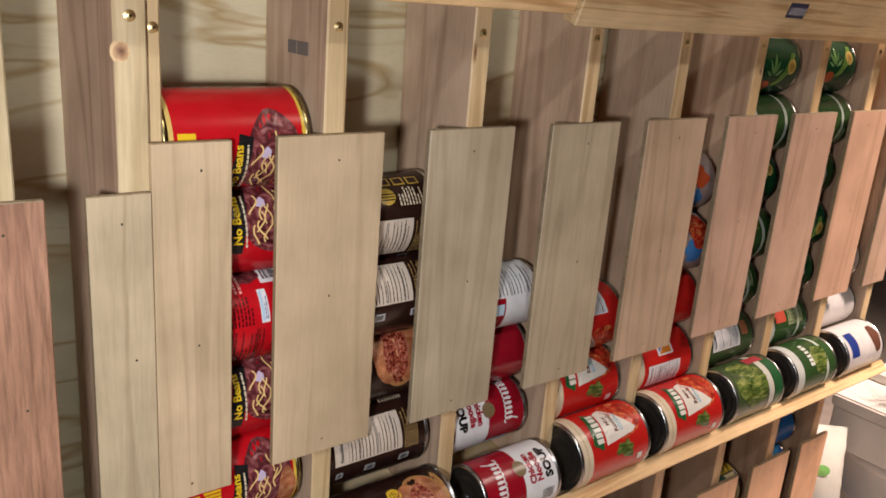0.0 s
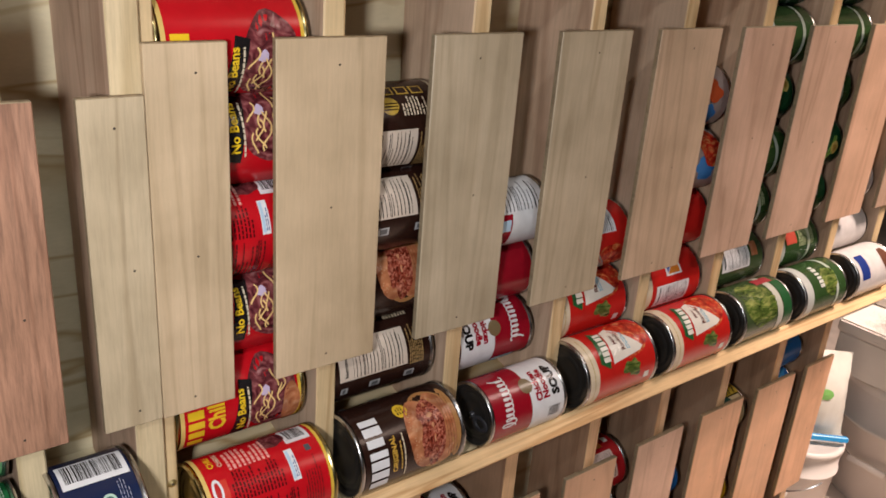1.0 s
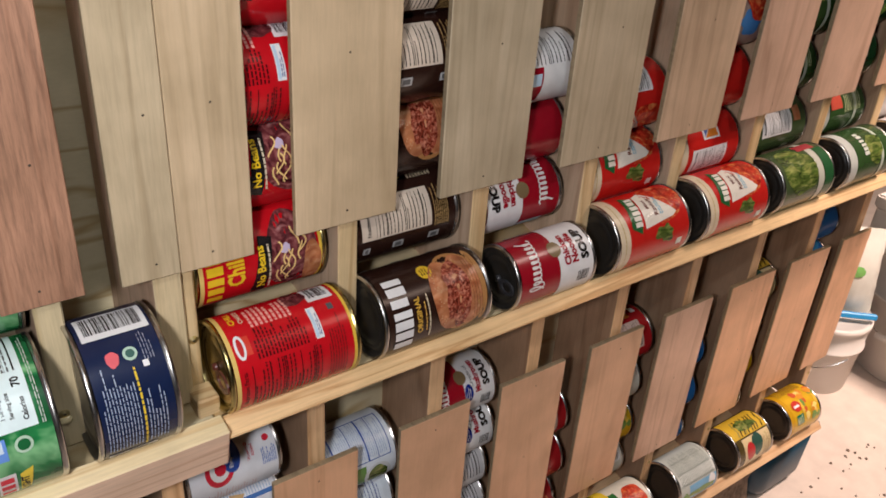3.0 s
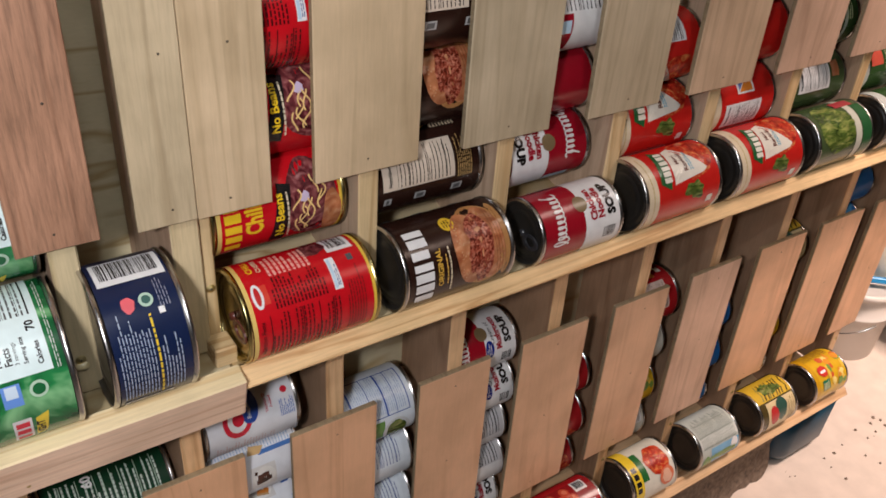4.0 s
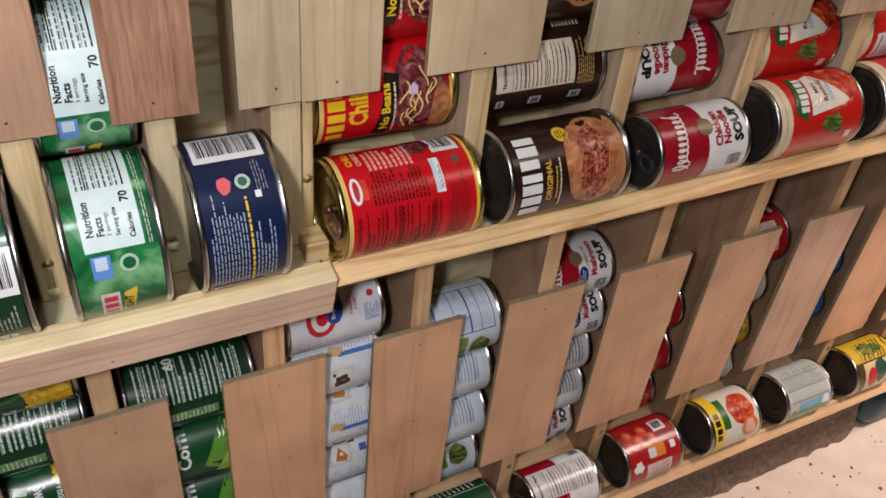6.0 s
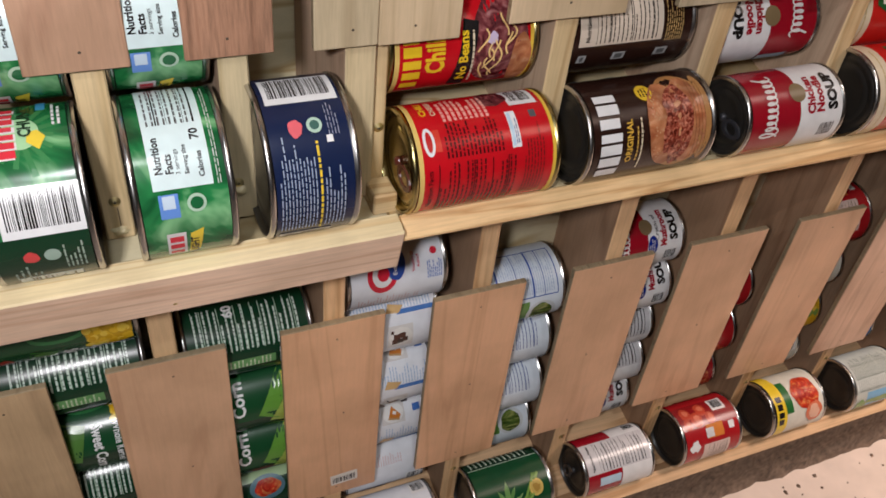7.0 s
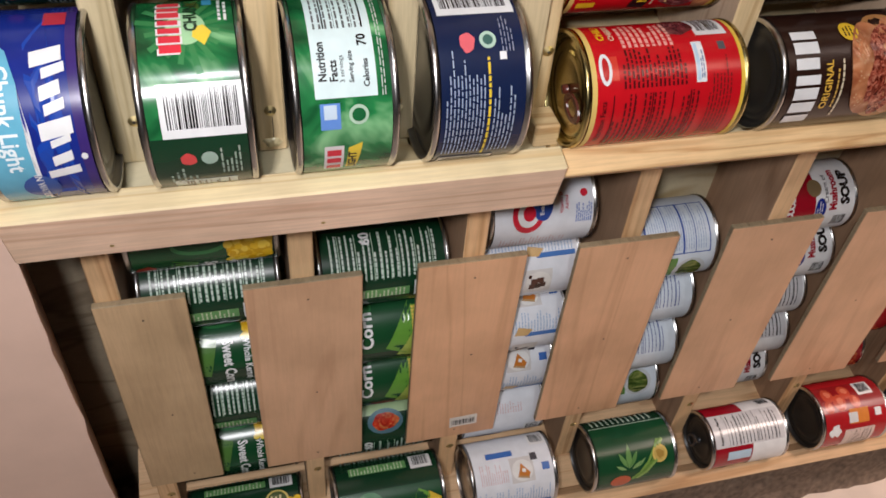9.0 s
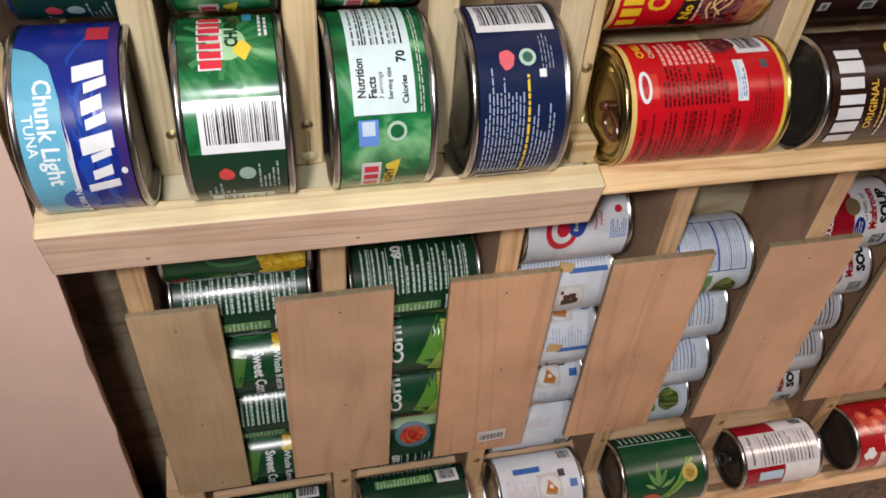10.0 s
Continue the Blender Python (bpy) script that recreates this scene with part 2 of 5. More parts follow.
def room():
    bm, rings, n = bmesh.new(), [], 120
    for j in range(n + 1):
        z = 2.4 * j / n
        d = 0.0022 * noise.noise(Vector((z * 26, 0, 1))) + 0.0016 * noise.noise(Vector((z * 90, 0, 5)))
        rings.append([bm.verts.new((x, y, z)) for x, y in ((-0.4265 + d, -0.02), (-0.4365 + d / 2, 0.012), (-0.4655, 0.1035), (-0.4655, 0.16), (-3.0, 0.16), (-3.0, -0.02))])
    for p, q in zip(rings, rings[1:]):
        for k in range(6):
            bm.faces.new((p[k], p[(k + 1) % 6], q[(k + 1) % 6], q[k]))
    bm.faces.new(rings[0])
    bm.faces.new(rings[-1][::-1])
    bmesh.ops.recalc_face_normals(bm, faces=bm.faces[:])
    tagged(part("wall_left", bm, DRYWALL), "pinkish drywall with a ragged cut edge", "wall", kind="structure")
    # unseen walls and ceiling, added to close the room and hold down the fill
    tagged(part("wall_far", block(4.0, 4.1, -4, 4, 0, 2.4, 0), SHELL_GREY), "added dark grey wall closing the far end of the room", "wall", kind="structure")
    tagged(part("wall_rear", block(-3, 4.1, -3.1, -3, 0, 2.4, 0), SHELL_GREY), "added dark grey wall, unseen, opposite the rack", "wall", kind="structure")
    tagged(part("wall_side", block(-3.1, -3, -3, 0.1, 0, 2.4, 0), SHELL_GREY), "added dark grey side wall, unseen, of the room", "wall", kind="structure")
    tagged(part("wall_north", block(-3.1, 4.1, 1.6, 1.7, 0, 2.4, 0), SHELL_GREY), "added dark grey wall closing the room past the rack", "wall", kind="structure")
    tagged(part("ceiling", block(-3.1, 4.1, -3.1, 4, 2.4, 2.5, 0), SHELL_GREY), "added dark grey ceiling, unseen, over the room", "ceiling", kind="structure")
    tagged(part("ledge", rough_block(-0.46, 0.865, 0.004, BACK, 0.0, 0.13), CONCRETE), "rough brown concrete footing under the rack", "footing", kind="structure")


room()


# ---------- the racks ----------
def upright(x, z0, z1, y0=FRONT, w=0.0185, material=PINE, screws=(), knots=(), back=BACK):
    cz = (z0 + z1) / 2
    ob = part("upright", block(-w / 2, w / 2, y0, back - 0.001, z0 - cz, z1 - cz), material)
    # side faces get painted shade, deeper in the lower rack
    ob.data.materials.append(SHADED_SIDE_LOW if z1 < 0.9 else SHADED_SIDE_UP)
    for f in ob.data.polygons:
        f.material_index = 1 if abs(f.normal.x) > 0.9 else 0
    ob.location = (x, 0, cz)
    for dx, z in screws:
        sc = part("screw", disc_y(0.0043, 0.0018, 16), BRASS, ob, "brass wood screw")
        sc.location = (dx, y0, z - cz)
        slot = part("screw_recess", disc_y(0.0014, 0.0004, 4), NAIL, sc)
        slot.location = (0, -0.0015, 0)
    for dx, z, rx, rz in knots:
        kn = part("knot", disc_y(1.0, 0.0003, 20), KNOT, ob, "dark brown knot in the wood")
        kn.location, kn.scale = (dx, y0 - 0.0001, z - cz), (rx, 1, rz)
    return tagged(ob, "pine upright board between two can columns", "upright", "uprights of the can rack")


def slat(x0, x1, zb, zt, y, material, label="thin pale poplar slat nailed over an upright", tilt=0.0):
    cx, cz = (x0 + x1) / 2, (zb + zt) / 2
    ob = part("slat", block(x0 - cx, x1 - cx, 0, 0.006, zb - cz, zt - cz, 0.0007), material)
    # cut ends show end grain; long edges picked by facing and place match it
    ob.data.materials.append(END_AND_EDGE)
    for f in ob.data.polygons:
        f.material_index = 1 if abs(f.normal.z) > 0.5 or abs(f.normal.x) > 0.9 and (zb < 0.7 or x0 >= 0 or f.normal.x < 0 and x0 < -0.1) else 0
    ob.matrix_world = pose(cx, y, cz, 0, tilt, 0)
    h = (zt - zb) / 2
    for dz, jitter in ((h - 0.02, 0.006), (random.uniform(-0.02, 0.01), 0.008), (0.012 - h, 0.006)):
        nl = part("nail", disc_y(0.0014), NAIL, ob)
        nl.location = (random.uniform(-jitter, jitter) + 0.002, 0, dz)
    return tagged(ob, label, "slat", "slats of the can rack")


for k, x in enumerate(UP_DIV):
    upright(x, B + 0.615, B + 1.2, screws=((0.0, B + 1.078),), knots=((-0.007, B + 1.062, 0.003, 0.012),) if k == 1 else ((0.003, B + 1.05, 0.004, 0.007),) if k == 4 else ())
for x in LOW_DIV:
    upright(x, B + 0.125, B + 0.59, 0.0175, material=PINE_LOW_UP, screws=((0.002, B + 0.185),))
GLUE = plain("dried_glue", (0.62, 0.52, 0.30), 0.12, spots=0.15, scale=200, bump=0.4)


def glue_drip(seed, w, h):
    """A flat run of dried glue with a lumpy outline."""
    rng, bm = random.Random(seed), bmesh.new()
    rim = [bm.verts.new((w * (0.7 + 0.5 * rng.random()) * math.cos(a), 0.0001, h * (0.7 + 0.5 * rng.random()) * math.sin(a))) for a in [k * math.pi / 9 for k in range(18)]]
    top = [bm.verts.new((v.co.x * 0.6, -0.0016 - 0.001 * rng.random(), v.co.z * 0.6)) for v in rim]
    for k in range(18):
        bm.faces.new((rim[k], rim[(k + 1) % 18], top[(k + 1) % 18], top[k]))
    bm.faces.new(top)
    bmesh.ops.recalc_face_normals(bm, faces=bm.faces[:])
    for f in bm.faces:
        f.smooth = True
    return bm


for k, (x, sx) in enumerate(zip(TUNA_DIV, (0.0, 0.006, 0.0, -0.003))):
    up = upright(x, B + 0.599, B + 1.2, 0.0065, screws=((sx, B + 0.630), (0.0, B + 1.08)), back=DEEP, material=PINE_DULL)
    mid = B + 0.8995
    if k < 3:
        split = part("split", block(-0.0003, 0.0003, -0.0002, 0.0004, -0.008, 0.008, 0), NAIL, up, "fine dark split in the wood")
        split.location = (sx + 0.001, 0.0065, B + 0.617 - mid)
    if k > 1:
        gl = part("dried_glue", glue_drip(k, 0.006, 0.004), GLUE, up, "glossy yellowish dried glue")
        gl.location = (sx, 0.0065, B + (0.606 if k == 2 else 0.624) - mid)
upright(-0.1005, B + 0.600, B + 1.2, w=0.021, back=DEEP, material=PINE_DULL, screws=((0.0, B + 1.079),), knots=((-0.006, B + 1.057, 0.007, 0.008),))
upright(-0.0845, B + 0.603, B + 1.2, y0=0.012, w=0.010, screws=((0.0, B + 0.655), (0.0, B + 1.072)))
tagged(part("wood_block", block(-0.094, -0.076, -0.012, 0.011, B + 0.596, B + 0.613), PINE_X), "small pale pine block beside the chili can", "block")
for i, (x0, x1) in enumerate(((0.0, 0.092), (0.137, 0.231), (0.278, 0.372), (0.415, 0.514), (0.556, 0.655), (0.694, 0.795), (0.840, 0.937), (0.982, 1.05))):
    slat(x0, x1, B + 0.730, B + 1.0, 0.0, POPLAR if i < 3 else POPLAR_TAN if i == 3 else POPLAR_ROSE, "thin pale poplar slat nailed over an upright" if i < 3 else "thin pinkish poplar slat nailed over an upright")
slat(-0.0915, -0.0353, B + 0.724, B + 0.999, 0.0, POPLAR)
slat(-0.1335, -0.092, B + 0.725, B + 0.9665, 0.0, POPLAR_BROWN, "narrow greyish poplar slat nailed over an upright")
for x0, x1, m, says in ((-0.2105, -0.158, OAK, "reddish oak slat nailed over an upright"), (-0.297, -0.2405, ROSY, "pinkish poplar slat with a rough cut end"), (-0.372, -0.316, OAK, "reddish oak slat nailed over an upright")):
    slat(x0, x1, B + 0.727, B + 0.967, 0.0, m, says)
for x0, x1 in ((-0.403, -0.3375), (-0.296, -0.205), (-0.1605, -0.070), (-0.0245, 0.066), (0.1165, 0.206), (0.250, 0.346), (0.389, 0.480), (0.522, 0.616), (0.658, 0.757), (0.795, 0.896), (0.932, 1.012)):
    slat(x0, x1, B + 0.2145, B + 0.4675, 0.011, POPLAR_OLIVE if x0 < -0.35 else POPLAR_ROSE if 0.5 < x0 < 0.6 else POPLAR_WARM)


def rail(x0, x1, z, tilt, material, label, width=0.064, dy=0.0):
    """A plank standing on edge and leaning out at the top; z is its inner top edge."""
    s, c = math.sin(radians(tilt)), math.cos(radians(tilt))
    a = (-0.031 + dy, z)
    t = 0.0185
    b = (a[0] - t * c, a[1] - t * s)
    d = (b[0] + width * s, b[1] - width * c)
    e = (a[0] + width * s, a[1] - width * c)
    ob = part("rail", extrude_profile([a, b, d, e], x0, x1), material)
    # front and left end take the pinker, dimmer tone; the top keeps the lit one
    if material is LIT_TOP_X:
        ob.data.materials.append(PINK_FRONT_X)
        for f in ob.data.polygons:
            f.material_index = 1 if f.normal.y < -0.3 and f.normal.z < 0.1 or f.normal.x < -0.9 else 0
    for k in range(max(2, int((x1 - x0) / 0.14))):
        q = 0.78 if tilt < 40 else 0.5
        nl = part("nail", disc_y(0.0022), BRASS, ob, "small brass brad")
        nl.location = (x0 + 0.05 + k * 0.14 + random.uniform(-0.01, 0.01), b[0] + width * q * s, b[1] - width * q * c)
        nl.rotation_euler = (radians(tilt), 0, 0)
    return tagged(ob, label, "rail", "rails of the can rack")


rail(-0.421, -0.083, B + 0.612, 14, LIT_TOP_X, "pale pine retaining rail below the tuna cans", 0.042)
rail(-0.082, 1.04, B + 0.609, 47, PINE_X, "long pine retaining rail below the upper cans")
rail(-0.43, 0.965, B + 0.126, 47, PINE_LOW, "long pine retaining rail below the lower cans")
rail(0.262, 1.04, B + 1.155, 20, PINE_X, "pine rail of the tier above")
rail(-0.082, 0.260, B + 1.165, 20, PINE_X, "pine rail of the tier above")
rail(-0.43, -0.084, B + 1.160, 20, PINE_X, "pine rail of the tier above")


# ramp boards on which the lowest cans lie
def ramp_board(x0, x1, z, dy=0.0, back=BACK, material=PLY):
    pts = [(-0.016 + dy, z), (back - 0.002, z + 0.028), (back - 0.002, z + 0.018), (-0.010 + dy, z - 0.010)]
    ob = part("ramp_board", extrude_profile(pts, x0, x1, 0), material)
    return tagged(ob, "sloping plywood board that carries the lowest cans", "board", kind="structure")


ramp_board(-0.43, -0.083, B + 0.593, 0.0, DEEP)
ramp_board(-0.082, 1.035, B + 0.5965)
ramp_board(-0.43, 0.96, B + 0.1135, material=PINE_LOW)


# ---------- cans ----------
def food(name, stops, scale, rough=0.24, stretch=(1, 1, 1)):
    """Printed picture of food: lumps and shreds of a few colours."""
    m, tree, b = mat(name, rough)
    tc = tree.nodes.new("ShaderNodeTexCoord")
    mp = tree.nodes.new("ShaderNodeMapping")
    mp.inputs["Scale"].default_value = stretch
    n1 = node(tree, "ShaderNodeTexNoise", Scale=scale, Detail=3.0, Distortion=1.5)
    v1 = node(tree, "ShaderNodeTexVoronoi", Scale=scale * 1.3)
    tree.links.new(tc.outputs["Object"], mp.inputs[0])
    tree.links.new(mp.outputs[0], n1.inputs["Vector"])
    tree.links.new(mp.outputs[0], v1.inputs["Vector"])
    r = ramp(tree, n1.outputs["Fac"], stops)
    g = ramp(tree, v1.outputs["Distance"], [(0.0, (1.25, 1.2, 1.15)), (0.8, (0.55, 0.5, 0.5))])
    tree.links.new(mix(tree, "MULTIPLY", 0.7, r.outputs["Color"], g.outputs["Color"]), b.inputs["Base Color"])
    return m


MEAT = food("print_chili", [(0.3, (0.05, 0.008, 0.012)), (0.5, (0.16, 0.035, 0.04)), (0.62, (0.3, 0.1, 0.1)), (0.8, (0.45, 0.25, 0.25))], 90)
BUN = food("print_bun", [(0.3, (0.34, 0.10, 0.04)), (0.55, (0.50, 0.20, 0.09)), (0.75, (0.66, 0.36, 0.2))], 60)
MINCE = food("print_mince", [(0.35, (0.08, 0.01, 0.006)), (0.5, (0.30, 0.055, 0.03)), (0.65, (0.58, 0.22, 0.14))], 230)
SAUCE = food("print_tomato", [(0.3, (0.3, 0.01, 0.008)), (0.5, (0.55, 0.05, 0.02)), (0.68, (0.65, 0.25, 0.08))], 110)
CORN = food("print_corn", [(0.3, (0.5, 0.3, 0.01)), (0.5, (0.75, 0.5, 0.03)), (0.7, (0.85, 0.7, 0.15))], 230)
BEANS = food("print_green_beans", [(0.3, (0.02, 0.05, 0.01)), (0.5, (0.1, 0.16, 0.03)), (0.7, (0.3, 0.34, 0.1))], 120, stretch=(0.4, 1, 1))
GLEAM = food("print_green_glow", [(0.35, (0.006, 0.06, 0.02)), (0.52, (0.02, 0.2, 0.06)), (0.68, (0.25, 0.55, 0.27))], 20, 0.19)
WHITE, CREAM, BLACK, YELLOW = (0.72, 0.72, 0.72), (0.66, 0.56, 0.4), (0.012, 0.01, 0.01), (0.75, 0.5, 0.02)
RED, CRIMSON, TOMATO, BROWN = (0.5, 0.006, 0.012), (0.3, 0.006, 0.016), (0.5, 0.016, 0.012), (0.024, 0.009, 0.006)
GREEN, DKGREEN, MIDGREEN, NAVY = (0.012, 0.11, 0.035), (0.006, 0.035, 0.015), (0.03, 0.16, 0.05), (0.007, 0.014, 0.05)
SKY, BLUE, PALEBLUE, ORANGE, GREY = (0.12, 0.38, 0.52), (0.008, 0.02, 0.2), (0.45, 0.6, 0.72), (0.6, 0.2, 0.03), (0.35, 0.36, 0.36)
LETTERS = {}


def letters(text, bold):
    """Outline of a word in the built-in font, centred, one unit high: points and faces."""
    if (text, bold) not in LETTERS:
        data = bpy.data.curves.new("word", "FONT")
        data.body, data.align_x, data.align_y, data.resolution_u, data.offset = text, "CENTER", "CENTER", 2, bold
        ob = new("word", data)
        mesh = bpy.data.meshes.new_from_object(ob.evaluated_get(bpy.context.evaluated_depsgraph_get()))
        LETTERS[text, bold] = ([tuple(v.co) for v in mesh.vertices], [tuple(p.vertices) for p in mesh.polygons])
        bpy.data.objects.remove(ob)
        bpy.data.meshes.remove(mesh)
        bpy.data.curves.remove(data)
    return LETTERS[text, bold]


class Wrap:
    """Prints on a can: u in millimetres along the can from its middle, a in degrees round it (0 faces out, 90 up)."""

    def __init__(self, root, r, k=1.0):
        self.root, self.r, self.k, self.rng = root, r, k, random.Random(len(bpy.data.objects))

    def at(self, u, a, lift):
        q = self.r + lift
        return (u * self.k / 1000, -q * math.cos(radians(a)), q * math.sin(radians(a)))

    def cells(self, name, boxes, material, lift=0.0002, label=""):
        bm = bmesh.new()
        for u0, u1, a0, a1 in boxes:
            n = max(1, int(abs(a1 - a0) / 7.5 + 0.99))
            row = [(bm.verts.new(self.at(u0, a0 + (a1 - a0) * k / n, lift)), bm.verts.new(self.at(u1, a0 + (a1 - a0) * k / n, lift))) for k in range(n + 1)]
            for p, q in zip(row, row[1:]):
                f = bm.faces.new((p[0], p[1], q[1], q[0]))
                f.smooth = True
        ob = part(name, bm, material if not isinstance(material, tuple) else paint(*material), self.root, label)
        return tagged(ob, kind="stuff") if len(boxes) > 1 else ob

    def ribbon(self, name, path, width, material, lift=0.0007):
        """A thin painted stroke through (u, a) places."""
        bm = bmesh.new()
        k = math.radians(1) * self.r * 1000
        rows = []
        for i, (u, a) in enumerate(path):
            p, q = path[max(i - 1, 0)], path[min(i + 1, len(path) - 1)]
            du, da = q[0] - p[0], (q[1] - p[1]) * k
            n = math.hypot(du, da) or 1
            rows.append((bm.verts.new(self.at(u - da / n * width / 2, a + du / n * width / 2 / k, lift)), bm.verts.new(self.at(u + da / n * width / 2, a - du / n * width / 2 / k, lift))))
        for p, q in zip(rows, rows[1:]):
            bm.faces.new((p[0], p[1], q[1], q[0]))
        return part(name, bm, paint(*material), self.root)

    def marks(self, u0, u1, a0, a1, count, colour, lift=0.0006, slant=0.0):
        """A brand's name as plain bars of its size and colour."""
        boxes, d = [], (a1 - a0) / count
        for k in range(count):
            a, s_ = a0 + d * k, slant * k
            e, f = (u1 - u0) * self.rng.choice((0, 0, 0.06, 0.12)), d * self.rng.choice((0.62, 0.72, 0.8))
            boxes.append((u0 + s_, u1 + s_ - e, a, a + f))
        return self.cells("brand_mark", boxes, colour, lift)

    def patch(self, name, u0, u1, a0, a1, material, lift=0.0002, label=""):
        return self.cells(name, [(u0, u1, a0, a1)], material, lift, label)

    def blob(self, name, u, a, ru, ra, material, lift=0.0004, rough=0.0, label="", sides=28):
        """A rounded shape; ru in millimetres, ra in degrees; rough makes its outline uneven."""
        bm = bmesh.new()
        p = [self.rng.uniform(0, 6.28) for _ in range(3)]
        wob = [1 + rough * (0.5 * math.sin(4 * math.pi * k / sides + p[0]) + 0.45 * math.sin(6 * math.pi * k / sides + p[1]) + 0.4 * math.sin(12 * math.pi * k / sides + p[2])) for k in range(sides)]
        rings = [[bm.verts.new(self.at(u + ru * f * wob[k] * math.cos(2 * math.pi * k / sides), a + ra * f * wob[k] * math.sin(2 * math.pi * k / sides), lift)) for k in range(sides)] for f in (1.0, 0.66, 0.33)]
        mid = bm.verts.new(self.at(u, a, lift))
        for p, q in zip(rings, rings[1:]):
            for k in range(sides):
                bm.faces.new((p[k], p[(k + 1) % sides], q[(k + 1) % sides], q[k]))
        for k in range(sides):
            bm.faces.new((rings[-1][k], rings[-1][(k + 1) % sides], mid))
        return part(name, bm, material if not isinstance(material, tuple) else paint(*material), self.root, label)

    def poly(self, name, corners, material, lift=0.0003):
        """A convex shape of (u, a) corners, cut into small cells so that it follows the can."""
        bm = bmesh.new()
        n, cu, ca = len(corners), sum(c[0] for c in corners) / len(corners), sum(c[1] for c in corners) / len(corners)
        edge = []
        for k in range(n):
            p, q = corners[k], corners[(k + 1) % n]
            edge += [(p[0] + (q[0] - p[0]) * j / 6, p[1] + (q[1] - p[1]) * j / 6) for j in range(6)]
        rings = [[bm.verts.new(self.at(cu + (u - cu) * f, ca + (a - ca) * f, lift)) for u, a in edge] for f in (1, 0.6, 0.3)]
        mid = bm.verts.new(self.at(cu, ca, lift))
        m = len(edge)
        for p, q in zip(rings, rings[1:]):
            for k in range(m):
                bm.faces.new((p[k], p[(k + 1) % m], q[(k + 1) % m], q[k]))
        for k in range(m):
            bm.faces.new((rings[-1][k], rings[-1][(k + 1) % m], mid))
        return part(name, bm, material if not isinstance(material, tuple) else paint(*material), self.root)

    def word(self, text, u, a, size, colour, way=1, bold=0.02, wide=1.0, lift=0.0006):
        """Words that read up the can (way 1) or down it (way -1); size in millimetres; wide stretches along the line."""
        pts, faces = letters(text, bold)
        bm = bmesh.new()
        vs = [bm.verts.new(self.at(u - way * y * size, a + way * math.degrees(x * size * wide / 1000 / self.r), lift)) for x, y, z in pts]
        for f in faces:
            try:
                bm.faces.new([vs[k] for k in f])
            except ValueError:
                pass
        return part("lettering", bm, paint(*colour), self.root)

    def small_print(self, u0, u1, a0, a1, rows, colour, fill=0.55, lift=0.0005):
        """Lines of unreadable small print that run round the can."""
        boxes, pitch = [], (u1 - u0) / rows
        for k in range(rows):
            u, a, stop = u0 + k * pitch, a0, a1 - (a1 - a0) * self.rng.choice((0, 0, 0.08, 0.2, 0.4))
            while a < stop - 1.5:
                w = min(self.rng.uniform(2.5, 7.5), stop - a)
                boxes.append((u, u + pitch * fill, a, a + w))
                a += w + 1.2
        return self.cells("small_print", boxes, colour, lift)

    def barcode(self, u0, u1, a0, a1, lift=0.0003):
        self.patch("barcode_panel", u0, u1, a0, a1, WHITE, lift)
        boxes, u = [], u0 + 3
        while u < u1 - 3:
            w = self.rng.choice((0.35, 0.35, 0.7, 1.1))
            boxes.append((u, u + w, a0 + (a1 - a0) * 0.18, a1 - (a1 - a0) * 0.08))
            u += w + self.rng.choice((0.4, 0.4, 0.8))
        self.cells("barcode", boxes, BLACK, lift + 0.0002)

    def facts(self, u0, u1, a0, a1, colour=WHITE, ink=BLACK, title=True):
        """A nutrition panel: title, rules and lines of small print."""
        self.patch("facts_panel", u0, u1, a0, a1, colour, 0.0003)
        w, d = u1 - u0, a1 - a0
        if title:
            s = min(w * 0.17, math.radians(d) * self.r * 1000 * 0.85 / 6.4)
            self.word("Nutrition Facts", u0 + w * 0.1, a0 + d * 0.5, s, ink, bold=0.03)
        self.cells("ruling", [(u0 + w * f, u0 + w * f + (0.6 if k % 2 else 0.3), a0 + d * 0.04, a1 - d * 0.04) for k, f in enumerate((0.2, 0.36, 0.5, 0.63, 0.76, 0.88))], ink, 0.0005)
        self.small_print(u0 + w * 0.24, u1 - w * 0.03, a0 + d * 0.05, a1 - d * 0.08, 14, ink, 0.22)


